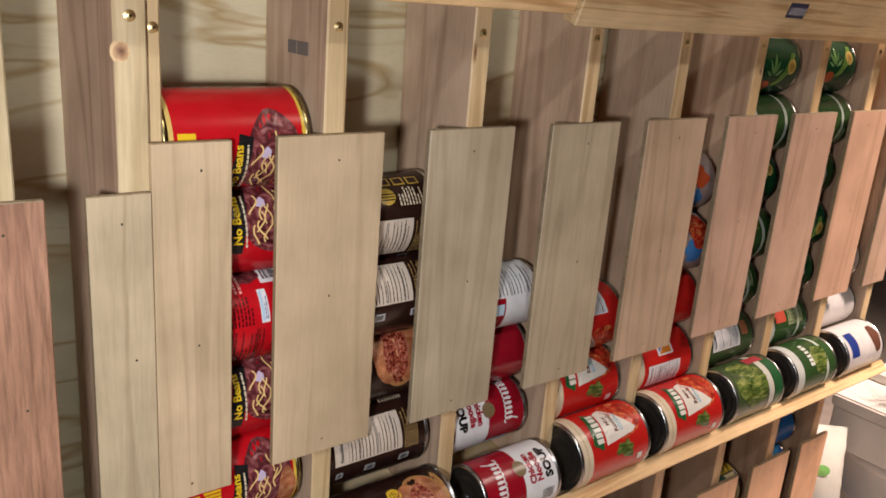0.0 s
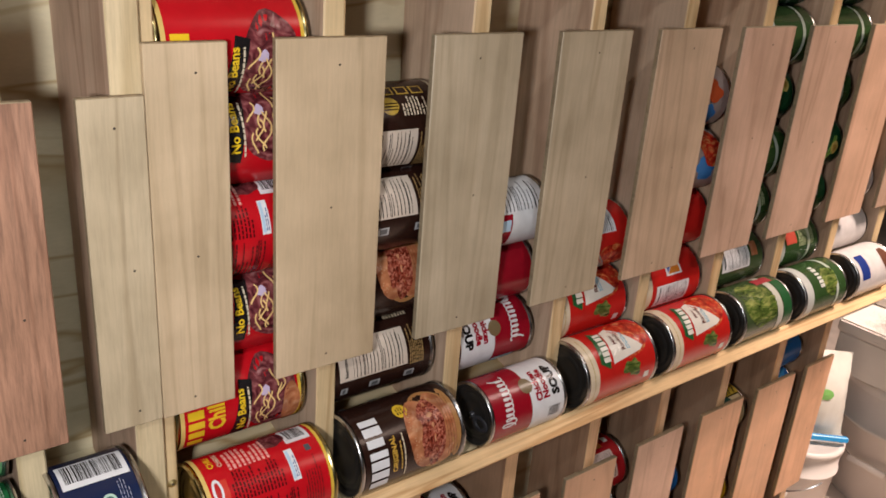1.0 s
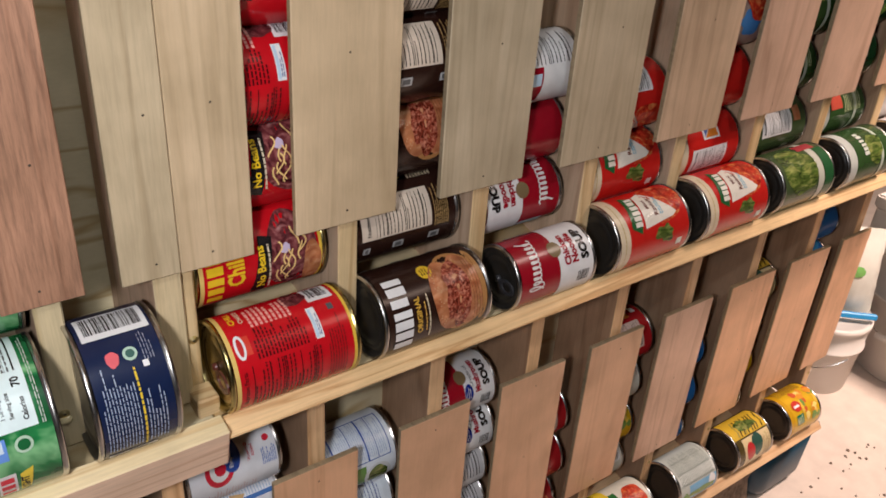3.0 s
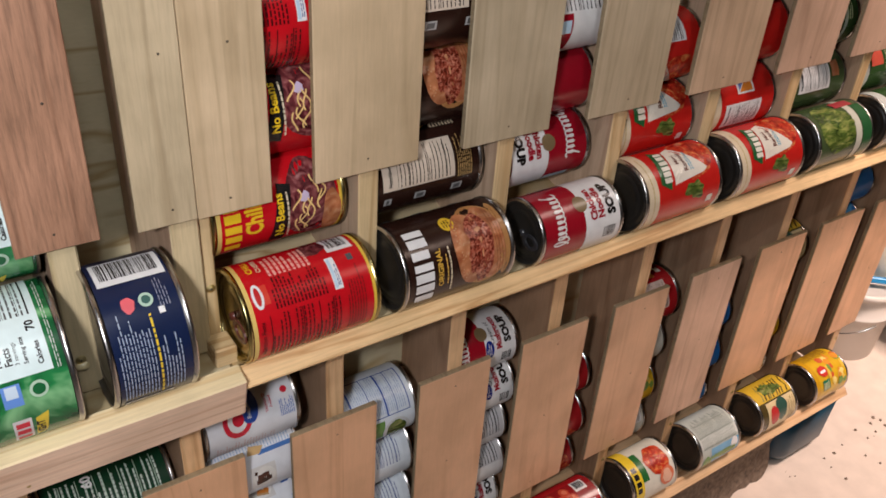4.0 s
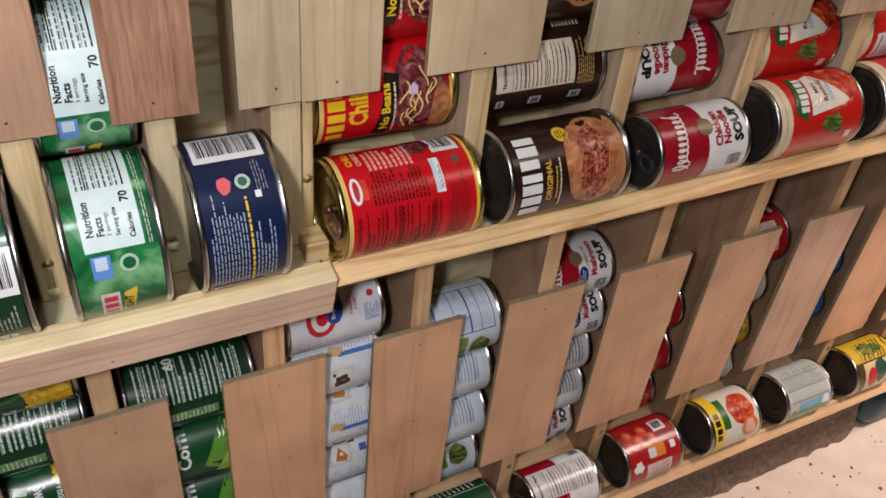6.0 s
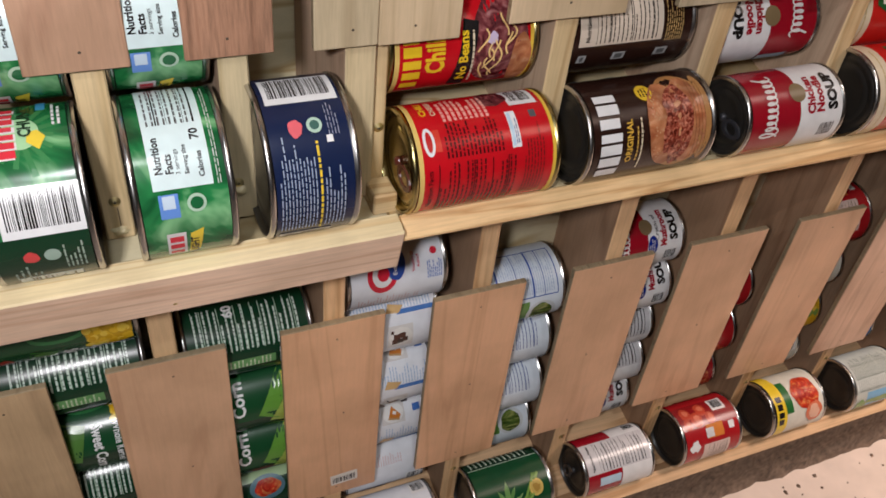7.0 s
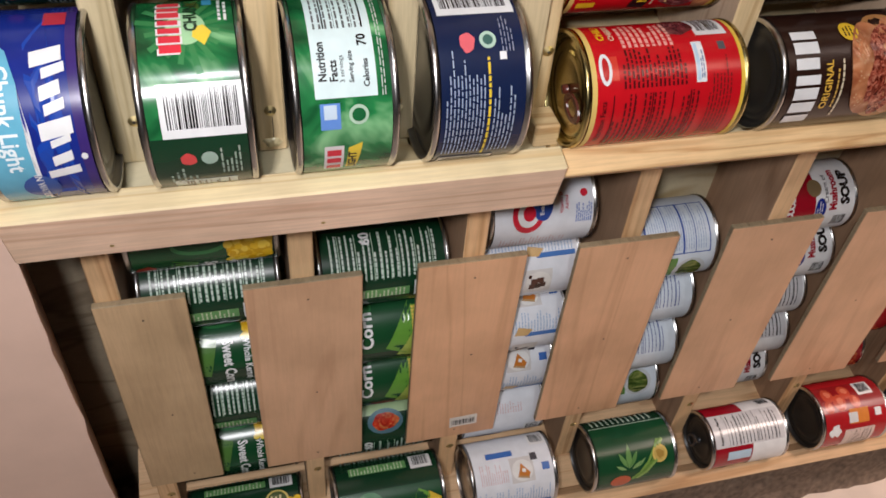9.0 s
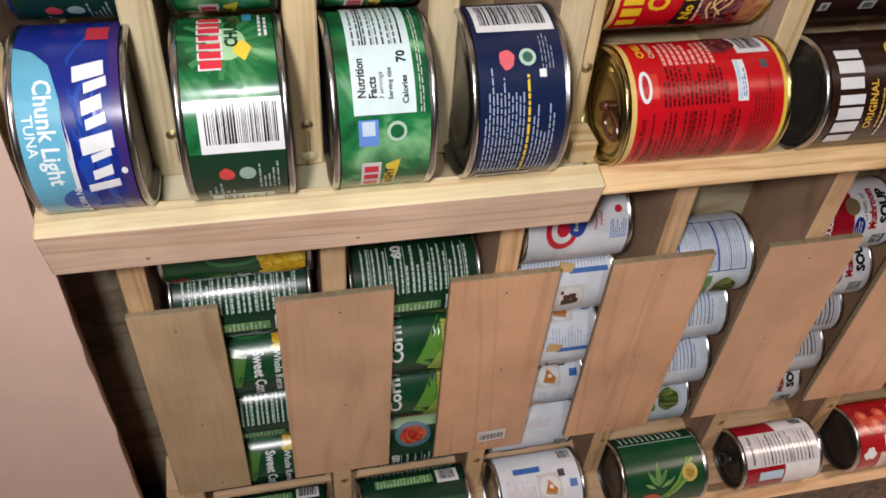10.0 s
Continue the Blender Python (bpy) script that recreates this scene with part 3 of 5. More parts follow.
def can_shell(r, length, end, label_colour, tab=None, bead=False, band=None, lip=STEEL, drawn=None):
    """The tin: seamed body, stepped ends, an optional pull tab, and the printed sleeve."""
    root = new("food_can")
    h = length / 2
    side = [(-h, r - 0.0022), (-h - 0.0002, r - 0.0006), (-h + 0.0008, r + 0.0006), (-h + 0.0028, r + 0.0006), (-h + 0.0036, r - 0.0006)]
    if bead:
        n = 9
        side += [(-h + 0.02 + (length - 0.04) * k / (2 * n), r - 0.0006 - (0.0008 if k % 2 else 0)) for k in range(2 * n + 1)]
    part("body", lathe_x(side + [(-x, q) for x, q in side[:5][::-1]], 56), lip, root)
    for sgn in (-1, 1):
        face = [(h, r - 0.0022), (h - 0.0045, r - 0.0032), (h - 0.0045, r - 0.0058), (h - 0.0033, r - 0.0068), (h - 0.0033, r * 0.72), (h - 0.0041, r * 0.69), (h - 0.0033, r * 0.66), (h - 0.0033, r * 0.5), (h - 0.0038, r * 0.47), (h - 0.0034, 0.0)]
        part("can_end", lathe_x([(sgn * x, q) for x, q in face], 48), end, root)
    if tab is not None:
        bm = bmesh.new()
        ring = []
        for k in range(20):
            c, s_ = math.cos(2 * math.pi * k / 20), math.sin(2 * math.pi * k / 20)
            ring.append([bm.verts.new((-h + 0.0015 - (0.0012 if j in (1, 2) else 0), r * (-0.42 + 0.34 * c * f), r * (0.24 * s_ * f - 0.1))) for j, f in enumerate((1.0, 0.95, 0.6, 0.55))])
        for k in range(20):
            p, q = ring[k], ring[(k + 1) % 20]
            for j in range(3):
                bm.faces.new((p[j], p[j + 1], q[j + 1], q[j]))
        bmesh.ops.recalc_face_normals(bm, faces=bm.faces[:])
        part("pull_tab", bm, tab, root)
        part("rivet", lathe_x([(-h - 0.0002, 0), (-h - 0.0002, 0.003), (-h + 0.003, 0.0034)], 12), tab, root)
    m = label_colour if not isinstance(label_colour, tuple) else paint(*label_colour)
    part("label", lathe_x([(-h + 0.0042, r), (h - 0.0042, r)], 56), m, root)
    return root, Wrap(root, r + 0.0001, length / drawn if drawn else 1.0)


def chili():
    root, w = can_shell(0.038, 0.112, GOLD, RED, paint(0.09, 0.02, 0.012), lip=GOLD)
    w.patch("gold_edge", -52, -48.6, -180, 180, (0.66, 0.46, 0.14))
    w.patch("gold_edge", 49.4, 52, -180, 180, (0.70, 0.47, 0.06))
    # back of the label
    w.patch("emblem_square", -45, -34, 39, 62, (0.6, 0.05, 0.03), 0.0003)
    w.blob("emblem", -42.5, 50, 4.2, 15, WHITE, 0.0005)
    w.blob("emblem_mark", -42.5, 50, 2.2, 11, (0.45, 0.02, 0.02), 0.0007)
    w.word("CHILI", -40, 92, 6.5, YELLOW, bold=0.03)
    w.word("CHEESE", -33, 92, 5, CREAM)
    w.small_print(-28, 8, 70, 104, 9, (0.75, 0.35, 0.3))
    w.blob("picture", 14, 98, 11, 17, MEAT, 0.0004, 0.12)
    w.barcode(24, 46, 80, 112)
    w.patch("white_tag", 18, 25, 32, 72, WHITE, 0.0003)
    w.patch("tag_edge", 18.6, 21, 34, 70, PALEBLUE, 0.0005)
    w.small_print(21.5, 24.5, 36, 66, 2, (0.1, 0.15, 0.3))
    w.small_print(-31, 13, 31, 68, 15, (0.08, 0.004, 0.006), 0.5)
    w.word("Nutrition Facts", -44, -2, 5, (0.06, 0.004, 0.006))
    w.cells("ruling", [(u, u + 0.8, -38, 26) for u in (-38, -24, -12, 2, 14)], (0.06, 0.004, 0.006), 0.0004)
    w.small_print(-37, 22, -38, 26, 18, (0.09, 0.006, 0.008), 0.4)
    w.small_print(27, 44, -30, 56, 7, (0.12, 0.01, 0.01), 0.4)
    w.patch("square_mark", 36, 41, 62, 71, (0.08, 0.08, 0.09))
    # front of the label
    c = -145
    w.word("Chili", -22, c - 2, 19, YELLOW, bold=0.035, wide=0.72)
    w.marks(-46, -33, c - 40, c + 40, 6, YELLOW)
    w.blob("picture", 26, c + 6, 23, 52, MEAT, 0.0004, 0.07)
    w.blob("bread", 43, c - 20, 8, 36, BUN, 0.0006, 0.05)
    w.poly("black_flag", [(-10, c - 42), (2, c - 46), (10, c + 30), (-1, c + 34)], BLACK, 0.0008)
    w.word("No Beans", -1.5, c - 6, 9.5, YELLOW, bold=0.03, lift=0.0011)
    w.small_print(4.5, 7, c - 38, c + 22, 1, CREAM, 0.6, 0.0011)
    for k in range(11):
        u, a, f, q = 20 + w.rng.uniform(-8, 14), c + w.rng.uniform(-40, 20), w.rng.uniform(0, 6), w.rng.uniform(2, 5)
        w.ribbon("cheese_shred", [(u + q * math.sin(f + j * 0.55), a + j * 3.2) for j in range(8)], 1.3, (0.8, 0.55, 0.22), 0.0008 + 0.00005 * k)
    w.blob("cheese_cube", 20, c + 12, 4, 6, (0.55, 0.45, 0.6), 0.0009, 0.2)
    return root


def sloppy_sauce():
    root, w = can_shell(0.038, 0.113, BLACK_END, BROWN)
    w.marks(-47, -29, -24, 80, 7, WHITE)
    w.word("ORIGINAL", -22, 18, 7.2, (0.7, 0.42, 0.06), bold=0.02)
    w.small_print(-16, -14.2, -6, 44, 1, (0.6, 0.36, 0.08), 0.7)
    w.small_print(-12.5, -10.5, -18, 44, 1, CREAM, 0.7)
    w.blob("gold_seal", -3, 72, 7, 11, (0.7, 0.45, 0.03), 0.0005)
    w.small_print(-7, 1, 66, 78, 3, BROWN, 0.4, 0.0007)
    w.blob("plate", 25, 33, 25, 62, (0.42, 0.2, 0.07), 0.0004)
    w.blob("bun_base", 31, 33, 15, 55, BUN, 0.0006, 0.02)
    w.blob("bun_top", 11, 32, 17, 50, BUN, 0.0008, 0.03)
    w.blob("meat_filling", 22, 30, 12.5, 47, MINCE, 0.001, 0.1)
    w.blob("meat_crumb", 13, 16, 6, 22, MINCE, 0.0012, 0.2)
    w.blob("meat_crumb", 14, 52, 5, 14, MINCE, 0.0012, 0.2)
    for k in range(22):
        w.blob("sesame", w.rng.uniform(-2, 8), w.rng.uniform(-8, 70), 0.7, 1.1, (0.52, 0.29, 0.15), 0.0013, 0.0, sides=6)
    w.cells("ruling", [(36 + 3 * k, 36.5 + 3 * k, -14, 80) for k in range(4)], (0.2, 0.08, 0.03), 0.0008)
    w.blob("board", 45, 34, 6, 56, (0.4, 0.2, 0.07), 0.0004, 0.02)
    w.facts(-46, 26, 150, 205, (0.62, 0.52, 0.42))
    w.small_print(29, 45, 148, 205, 8, (0.4, 0.26, 0.1), 0.5)
    for u, d in ((-44, 7), (-14, 11), (24, 11)):
        w.patch("square_mark", u, u + d, 128, 139, (0.4, 0.4, 0.4), 0.0004)
        w.patch("square_mark_field", u + 2, u + d - 2, 130, 137, (0.1, 0.1, 0.1), 0.0006)
    for k in range(4):
        w.patch("gold_square", -16 + k * 15, -4 + k * 15, 252, 266, (0.5, 0.33, 0.05), 0.0003)
        w.patch("gold_square_field", -14.5 + k * 15, -5.5 + k * 15, 254, 264, BROWN, 0.0005)
    w.blob("burger_icon", 2, 236, 9, 12, (0.5, 0.33, 0.05), 0.0003)
    w.cells("burger_lines", [(-6, 10, a, a + 1.5) for a in (230, 234, 238)], BROWN, 0.0005)
    w.small_print(14, 40, 222, 248, 8, CREAM, 0.5)
    return root


def noodle_soup(kind="chicken"):
    root, w = can_shell(0.033, 0.101 if kind == "chicken" else 0.095, BLACK_END, CRIMSON, paint(0.03, 0.03, 0.035), drawn=0.101)
    w.patch("white_half", 2, 46, -180, 180, WHITE, 0.0002)
    w.blob("gold_medal", 1, 55, 8, 14, (0.2, 0.14, 0.07), 0.0006)
    loops = [(-29 + 0.05 * k + (9 if k < 14 else 5) * math.cos(0.62 * k), -4 + 0.86 * k + (5 if k < 14 else 3.5) * math.sin(0.62 * k)) for k in range(104)]
    w.ribbon("brand_stroke", loops, 1.7, (0.75, 0.72, 0.7))
    w.ribbon("brand_stroke", [(-24, 78), (-31, 80), (-37, 84)], 1.7, (0.75, 0.72, 0.7))
    if kind == "chicken":
        w.word("Chicken", 13.5, 50, 10.5, CRIMSON, bold=0.05, wide=0.92)
        w.word("Noodle", 23, 50, 11, CRIMSON, bold=0.05, wide=0.92)
        w.word("SOUP", 36, 53, 13, BLACK, bold=0.06)
    else:
        w.word("Cream of", 13.5, 52, 7, (0.05, 0.05, 0.05), bold=0.01)
        w.word("Mushroom", 22, 50, 11, CRIMSON, bold=0.05, wide=0.8)
        w.word("SOUP", 35, 53, 13, BLACK, bold=0.06)
        w.blob("blue_badge", 8, 20, 6, 18, BLUE, 0.0006)
        w.small_print(4, 12, 8, 32, 3, WHITE, 0.3, 0.0008)
    w.barcode(22, 42, -20, 8)
    w.facts(-46, 44, 150, 215, WHITE if kind == "chicken" else (0.56, 0.55, 0.56))
    w.barcode(24, 44, 222, 246)
    w.small_print(6, 42, 250, 300, 12, (0.2, 0.2, 0.22), 0.4)
    w.patch("pale_panel", -30, 0, 120, 140, PALEBLUE, 0.0003)
    return root


def ravioli(front=True):
    root, w = can_shell(0.038, 0.112, BLACK_END, TOMATO)
    w.patch("cream_band", -52, -38, -180, 180, CREAM, 0.0002)
    w.small_print(-46, -43, -20, 90, 1, (0.5, 0.38, 0.2), 0.5)
    w.blob("picture", 24, 70, 26, 40, SAUCE, 0.0003, 0.1)
    w.poly("green_banner", [(-33, 36), (-20, 24), (-10, 86), (-24, 98)], (0.02, 0.1, 0.03), 0.0006)
    w.marks(-27, -16.5, 36, 92, 6, (0.72, 0.7, 0.62), 0.0009, 1.2)
    w.poly("white_flag", [(-14, 30), (-8, 90), (4, 96), (36, 44), (30, 38)], (0.7, 0.66, 0.58), 0.0005)
    w.word("Mini", -1, 68, 7, (0.12, 0.03, 0.02), bold=0.02, lift=0.0008)
    w.word("Ravioli", 7, 62, 8, (0.12, 0.03, 0.02), bold=0.03, lift=0.0008)
    w.small_print(12, 18, 46, 78, 2, SKY, 0.5, 0.0008)
    w.blob("herb", 14, 14, 12, 15, BEANS, 0.0005, 0.35)
    w.patch("recycle_mark", 34, 42, -14, -2, (0.7, 0.66, 0.6), 0.0004)
    w.patch("picture_frame", -10, 18, 186, 226, WHITE, 0.0004)
    w.poly("picture_half", [(-7, 189), (15, 189), (15, 223)], ORANGE, 0.0006)
    w.poly("picture_half", [(-7, 191), (13, 223), (-7, 223)], (0.12, 0.2, 0.5), 0.0006)
    w.facts(-30, 30, 130, 172)
    w.poly("green_banner", [(-30, 158 + 90), (-16, 150 + 90), (-14, 170 + 90), (-26, 178 + 90)], (0.02, 0.1, 0.03), 0.0005)
    return root


def tuna(kind):
    base = {"chunk": GLEAM, "facts": GLEAM, "navy": NAVY, "blue": BLUE}[kind]
    root, w = can_shell(0.051, 0.058, DARK_TIN, base)
    if kind == "chunk":
        w.marks(-14, -3, 58, 104, 7, (0.62, 0.03, 0.05))
        w.blob("glow", 0, 76, 10, 13, (0.34, 0.58, 0.32), 0.0003)
        for k in range(16):
            q, d = 2 * math.pi * k / 16 + 0.2, w.rng.uniform(0.75, 1.25)
            w.poly("ray", [(5 * math.cos(q - 0.25), 76 + 7 * math.sin(q - 0.25)), (5 * math.cos(q + 0.25), 76 + 7 * math.sin(q + 0.25)), (22 * d * math.cos(q + 0.07), 76 + 27 * d * math.sin(q + 0.07)), (22 * d * math.cos(q - 0.07), 76 + 27 * d * math.sin(q - 0.07))], (0.04, 0.2, 0.065), 0.00025)
        w.marks(-15, -2, 57, 103, 7, (0.72, 0.66, 0.66), 0.0004)
        w.word("CHUNK", 3, 87, 9, (0.01, 0.03, 0.012), bold=0.04, wide=0.85, lift=0.001)
        w.poly("yellow_ribbon", [(3, 68), (9, 62), (13, 71), (9, 77), (4, 75)], (0.75, 0.55, 0.05), 0.0006)
        w.patch("blue_flag", 9, 14, 98, 116, (0.06, 0.3, 0.55), 0.0005)
        w.small_print(17, 23, 80, 108, 2, WHITE, 0.5)
        w.patch("dark_band", -25, 25, -60, 8, DKGREEN, 0.0003)
        w.barcode(-18, 25, 8, 40, 0.0005)
        w.blob("heart", -7, -8, 4, 5, (0.6, 0.06, 0.06), 0.0006, 0.1)
        w.blob("seal", 4, -8, 4.4, 5.2, (0.3, 0.4, 0.33), 0.0006)
        w.small_print(10, 22, -24, 0, 5, (0.3, 0.36, 0.3), 0.4)
        w.small_print(-18, -2, -34, -16, 5, (0.3, 0.36, 0.3), 0.4)
    if kind in ("facts", "chunk"):
        o = 0 if kind == "facts" else -150
        w.patch("facts_panel", -17, 17, 25 + o, 118 + o, (0.6, 0.72, 0.72), 0.0004)
        w.word("Nutrition", -12, 47 + o, 6.2, BLACK, bold=0.03, wide=0.9, lift=0.001)
        w.word("Facts", -6, 41 + o, 6.2, BLACK, bold=0.03, wide=0.9, lift=0.001)
        w.word("3 servings", -1.5, 42 + o, 3.6, BLACK, bold=0.0, lift=0.001)
        w.word("Serving size", 3.5, 43 + o, 3.6, BLACK, bold=0.02, lift=0.001)
        w.word("Calories", 11.5, 39 + o, 4.4, BLACK, bold=0.03, lift=0.001)
        w.word("70", 11, 59 + o, 7, BLACK, bold=0.03, lift=0.001)
        w.cells("ruling", [(u, u + t, 68 + o, 116 + o) for u, t in ((-9, 0.9), (-2.5, 0.3), (2, 0.3), (7, 0.3), (12, 0.9))], BLACK, 0.0006)
        w.small_print(-14, 15, 68 + o, 116 + o, 9, (0.1, 0.1, 0.1), 0.35)
        w.patch("blue_mark", -15, -4, 5 + o, 22 + o, (0.12, 0.25, 0.6), 0.0004)
        w.patch("blue_mark_field", -13, -6, 12 + o, 21 + o, (0.5, 0.6, 0.7), 0.0006)
        w.blob("seal", 6, 14 + o, 5.5, 6.5, (0.4, 0.55, 0.42), 0.0005)
        w.blob("seal_field", 6, 14 + o, 3.8, 4.4, GREEN, 0.0007)
        w.small_print(19.5, 22.5, 25 + o, 105 + o, 2, (0.45, 0.5, 0.45), 0.4)
        w.patch("brand_edge", -13.5, -2.5, -36 + o, -8 + o, (0.7, 0.66, 0.66), 0.0004)
        w.marks(-12, -4, -34 + o, -9 + o, 3, (0.62, 0.03, 0.05))
        w.word("LIGHT", 2.5, -24 + o, 6.5, BLACK, bold=0.03, lift=0.0008)
        w.poly("yellow_ribbon", [(-1, -34 + o), (5, -34 + o), (8, -6 + o), (0, -10 + o)], (0.75, 0.55, 0.05), 0.0005)
    if kind == "navy":
        w.barcode(-22, 23, 73, 104)
        w.blob("heart", -8, 53, 4.6, 6, (0.65, 0.12, 0.14), 0.0005, 0.12)
        w.blob("seal", 4, 54, 4.8, 5.6, (0.4, 0.55, 0.45), 0.0005)
        w.blob("seal_field", 4, 54, 3, 3.4, (0.05, 0.12, 0.1), 0.0007)
        w.patch("white_mark", 10, 14, 41, 46, WHITE, 0.0004)
        w.small_print(12, 20, 46, 70, 4, (0.25, 0.27, 0.36), 0.3)
        w.small_print(-22, 2, -28, 48, 11, (0.32, 0.38, 0.5), 0.34)
        w.small_print(2.6, 5.0, -32, 43, 1, (0.7, 0.5, 0.04), 0.6)
        w.small_print(6, 20, -28, 30, 6, (0.32, 0.38, 0.5), 0.34)
        w.barcode(-22, 12, -52, -36)
    if kind == "blue":
        w.patch("light_field", -25, -4, -60, 46, SKY, 0.0003)
        w.poly("light_field", [(-25, 46), (-4, 46), (-8, 66), (-16, 76), (-25, 80)], SKY, 0.0003)
        w.poly("white_curve", [(-4.2, -60), (-2.6, -60), (-1.6, 20), (-4.2, 46)], WHITE, 0.0005)
        for k, (lo, hi, d) in enumerate(((3, 18, 9.5), (8, 19, 6), (6, 16, 8), (7, 17, 6), (3, 19, 10), (7, 17, 4.5), (6, 16, 6.5), (2, 18, 6))):
            a = 64 - k * 10.2
            w.poly("brand_mark", [(lo, a), (lo, a - d), (hi, a - d + 4), (hi, a + 4)], WHITE, 0.0006)
        w.blob("star_dot", 21.5, 2, 1.6, 2.2, WHITE, 0.0006)
        w.poly("royal_field", [(0, -60), (14, -60), (16, 20), (10, 90), (0, 70)], (0.01, 0.05, 0.32), 0.0004)
        w.word("Chunk Light", -12, 26, 12, (0.72, 0.8, 0.82), way=-1, bold=0.02, wide=0.95)
        w.word("TUNA", -20, 26, 7, (0.72, 0.8, 0.82), way=-1, bold=0.01, wide=1.1)
        w.blob("oval_badge", -4, -22, 9, 12, (0.03, 0.08, 0.3), 0.0007)
        w.word("IN WATER", -4, -22, 5, WHITE, way=-1, lift=0.001)
        w.patch("red_corner", 9, 20, 84, 98, (0.45, 0.03, 0.05), 0.0004)
        w.patch("purple_edge", 20, 25, -60, 110, (0.04, 0.02, 0.14), 0.0002)
    return root


def sweet_corn(kind):
    root, w = can_shell(0.037, 0.110, STEEL, DKGREEN, bead=False)
    w.patch("leaf_field", -50, 50, -30, 60, (0.008, 0.06, 0.02), 0.0002)
    if kind == "kernels":
        w.blob("corn_heap", 34, 36, 18, 30, (0.55, 0.33, 0.015), 0.0004, 0.1)
        for k in range(60):
            u, a = 34 + w.rng.uniform(-16, 15), 36 + w.rng.uniform(-26, 26)
            w.blob("kernel", u, a, w.rng.uniform(2.6, 3.6), w.rng.uniform(4, 5.4), w.rng.choice(((0.72, 0.46, 0.02), (0.78, 0.56, 0.06), (0.62, 0.36, 0.01))), 0.0005 + 0.00001 * k, 0.08, sides=10)
        w.blob("gold_ring", 30, 62, 11, 16, (0.62, 0.5, 0.15), 0.0010)
        w.blob("seal_field", 30, 62, 9, 13, (0.05, 0.08, 0.02), 0.0012)
        w.small_print(24, 36, 54, 70, 3, (0.62, 0.55, 0.3), 0.5, 0.0014)
        w.blob("green_arc", -2, 42, 20, 14, MIDGREEN, 0.0003)
        w.blob("arc_field", -2, 46, 18, 12, (0.008, 0.06, 0.02), 0.0005)
        w.poly("husk", [(-30, -34), (-12, -40), (-4, 12), (-22, 20)], (0.07, 0.17, 0.035), 0.0003)
        w.blob("red_mark", -42, 2, 7, 12, (0.3, 0.03, 0.02), 0.0004, 0.15)
        w.word("Whole Kernel", 20, -22, 9, WHITE, way=-1, bold=0.02, wide=0.8)
        w.word("Sweet Corn", 4, -24, 13, WHITE, way=-1, bold=0.03, wide=0.72)
    else:
        w.poly("husk", [(2, -24), (20, -38), (48, 36), (28, 52)], (0.12, 0.3, 0.04), 0.0004)
        w.poly("husk", [(12, -40), (30, -48), (50, 20), (40, 34)], (0.34, 0.42, 0.08), 0.0005)
        w.poly("ear", [(24, -34), (42, -40), (50, 34), (38, 46)], (0.62, 0.42, 0.04), 0.0006)
        w.cells("kernel_row", [(25.5 + 2.6 * k + 0.12 * j, 27.6 + 2.6 * k + 0.12 * j, -30 + 5 * j, -26 + 5 * j) for k in range(8) for j in range(13)], (0.78, 0.58, 0.1), 0.0008)
        w.word("Corn", -14, 6, 16, WHITE, bold=0.03)
        w.blob("green_arc", -22, 40, 14, 18, MIDGREEN, 0.0003)
    w.patch("pale_panel", -38, 20, 88, 104, (0.12, 0.3, 0.1), 0.0003)
    w.small_print(-36, 18, 89, 103, 16, (0.5, 0.6, 0.4), 0.4)
    w.barcode(24, 46, 84, 112)
    w.cells("ruling", [(u, u + 0.6, 118, 182) for u in range(-44, 46, 7)], (0.4, 0.55, 0.42), 0.0004)
    w.small_print(-44, 46, 120, 182, 20, (0.5, 0.6, 0.52), 0.35)
    w.word("60", -14, 174, 12, WHITE, bold=0.03)
    w.blob("bowl", 4, 216, 18, 20, (0.08, 0.16, 0.2), 0.0004)
    w.blob("bowl_food", 4, 216, 13, 14, SAUCE, 0.0006, 0.1)
    w.patch("green_text_panel", -36, 40, 228, 250, (0.3, 0.42, 0.22), 0.0003)
    return root


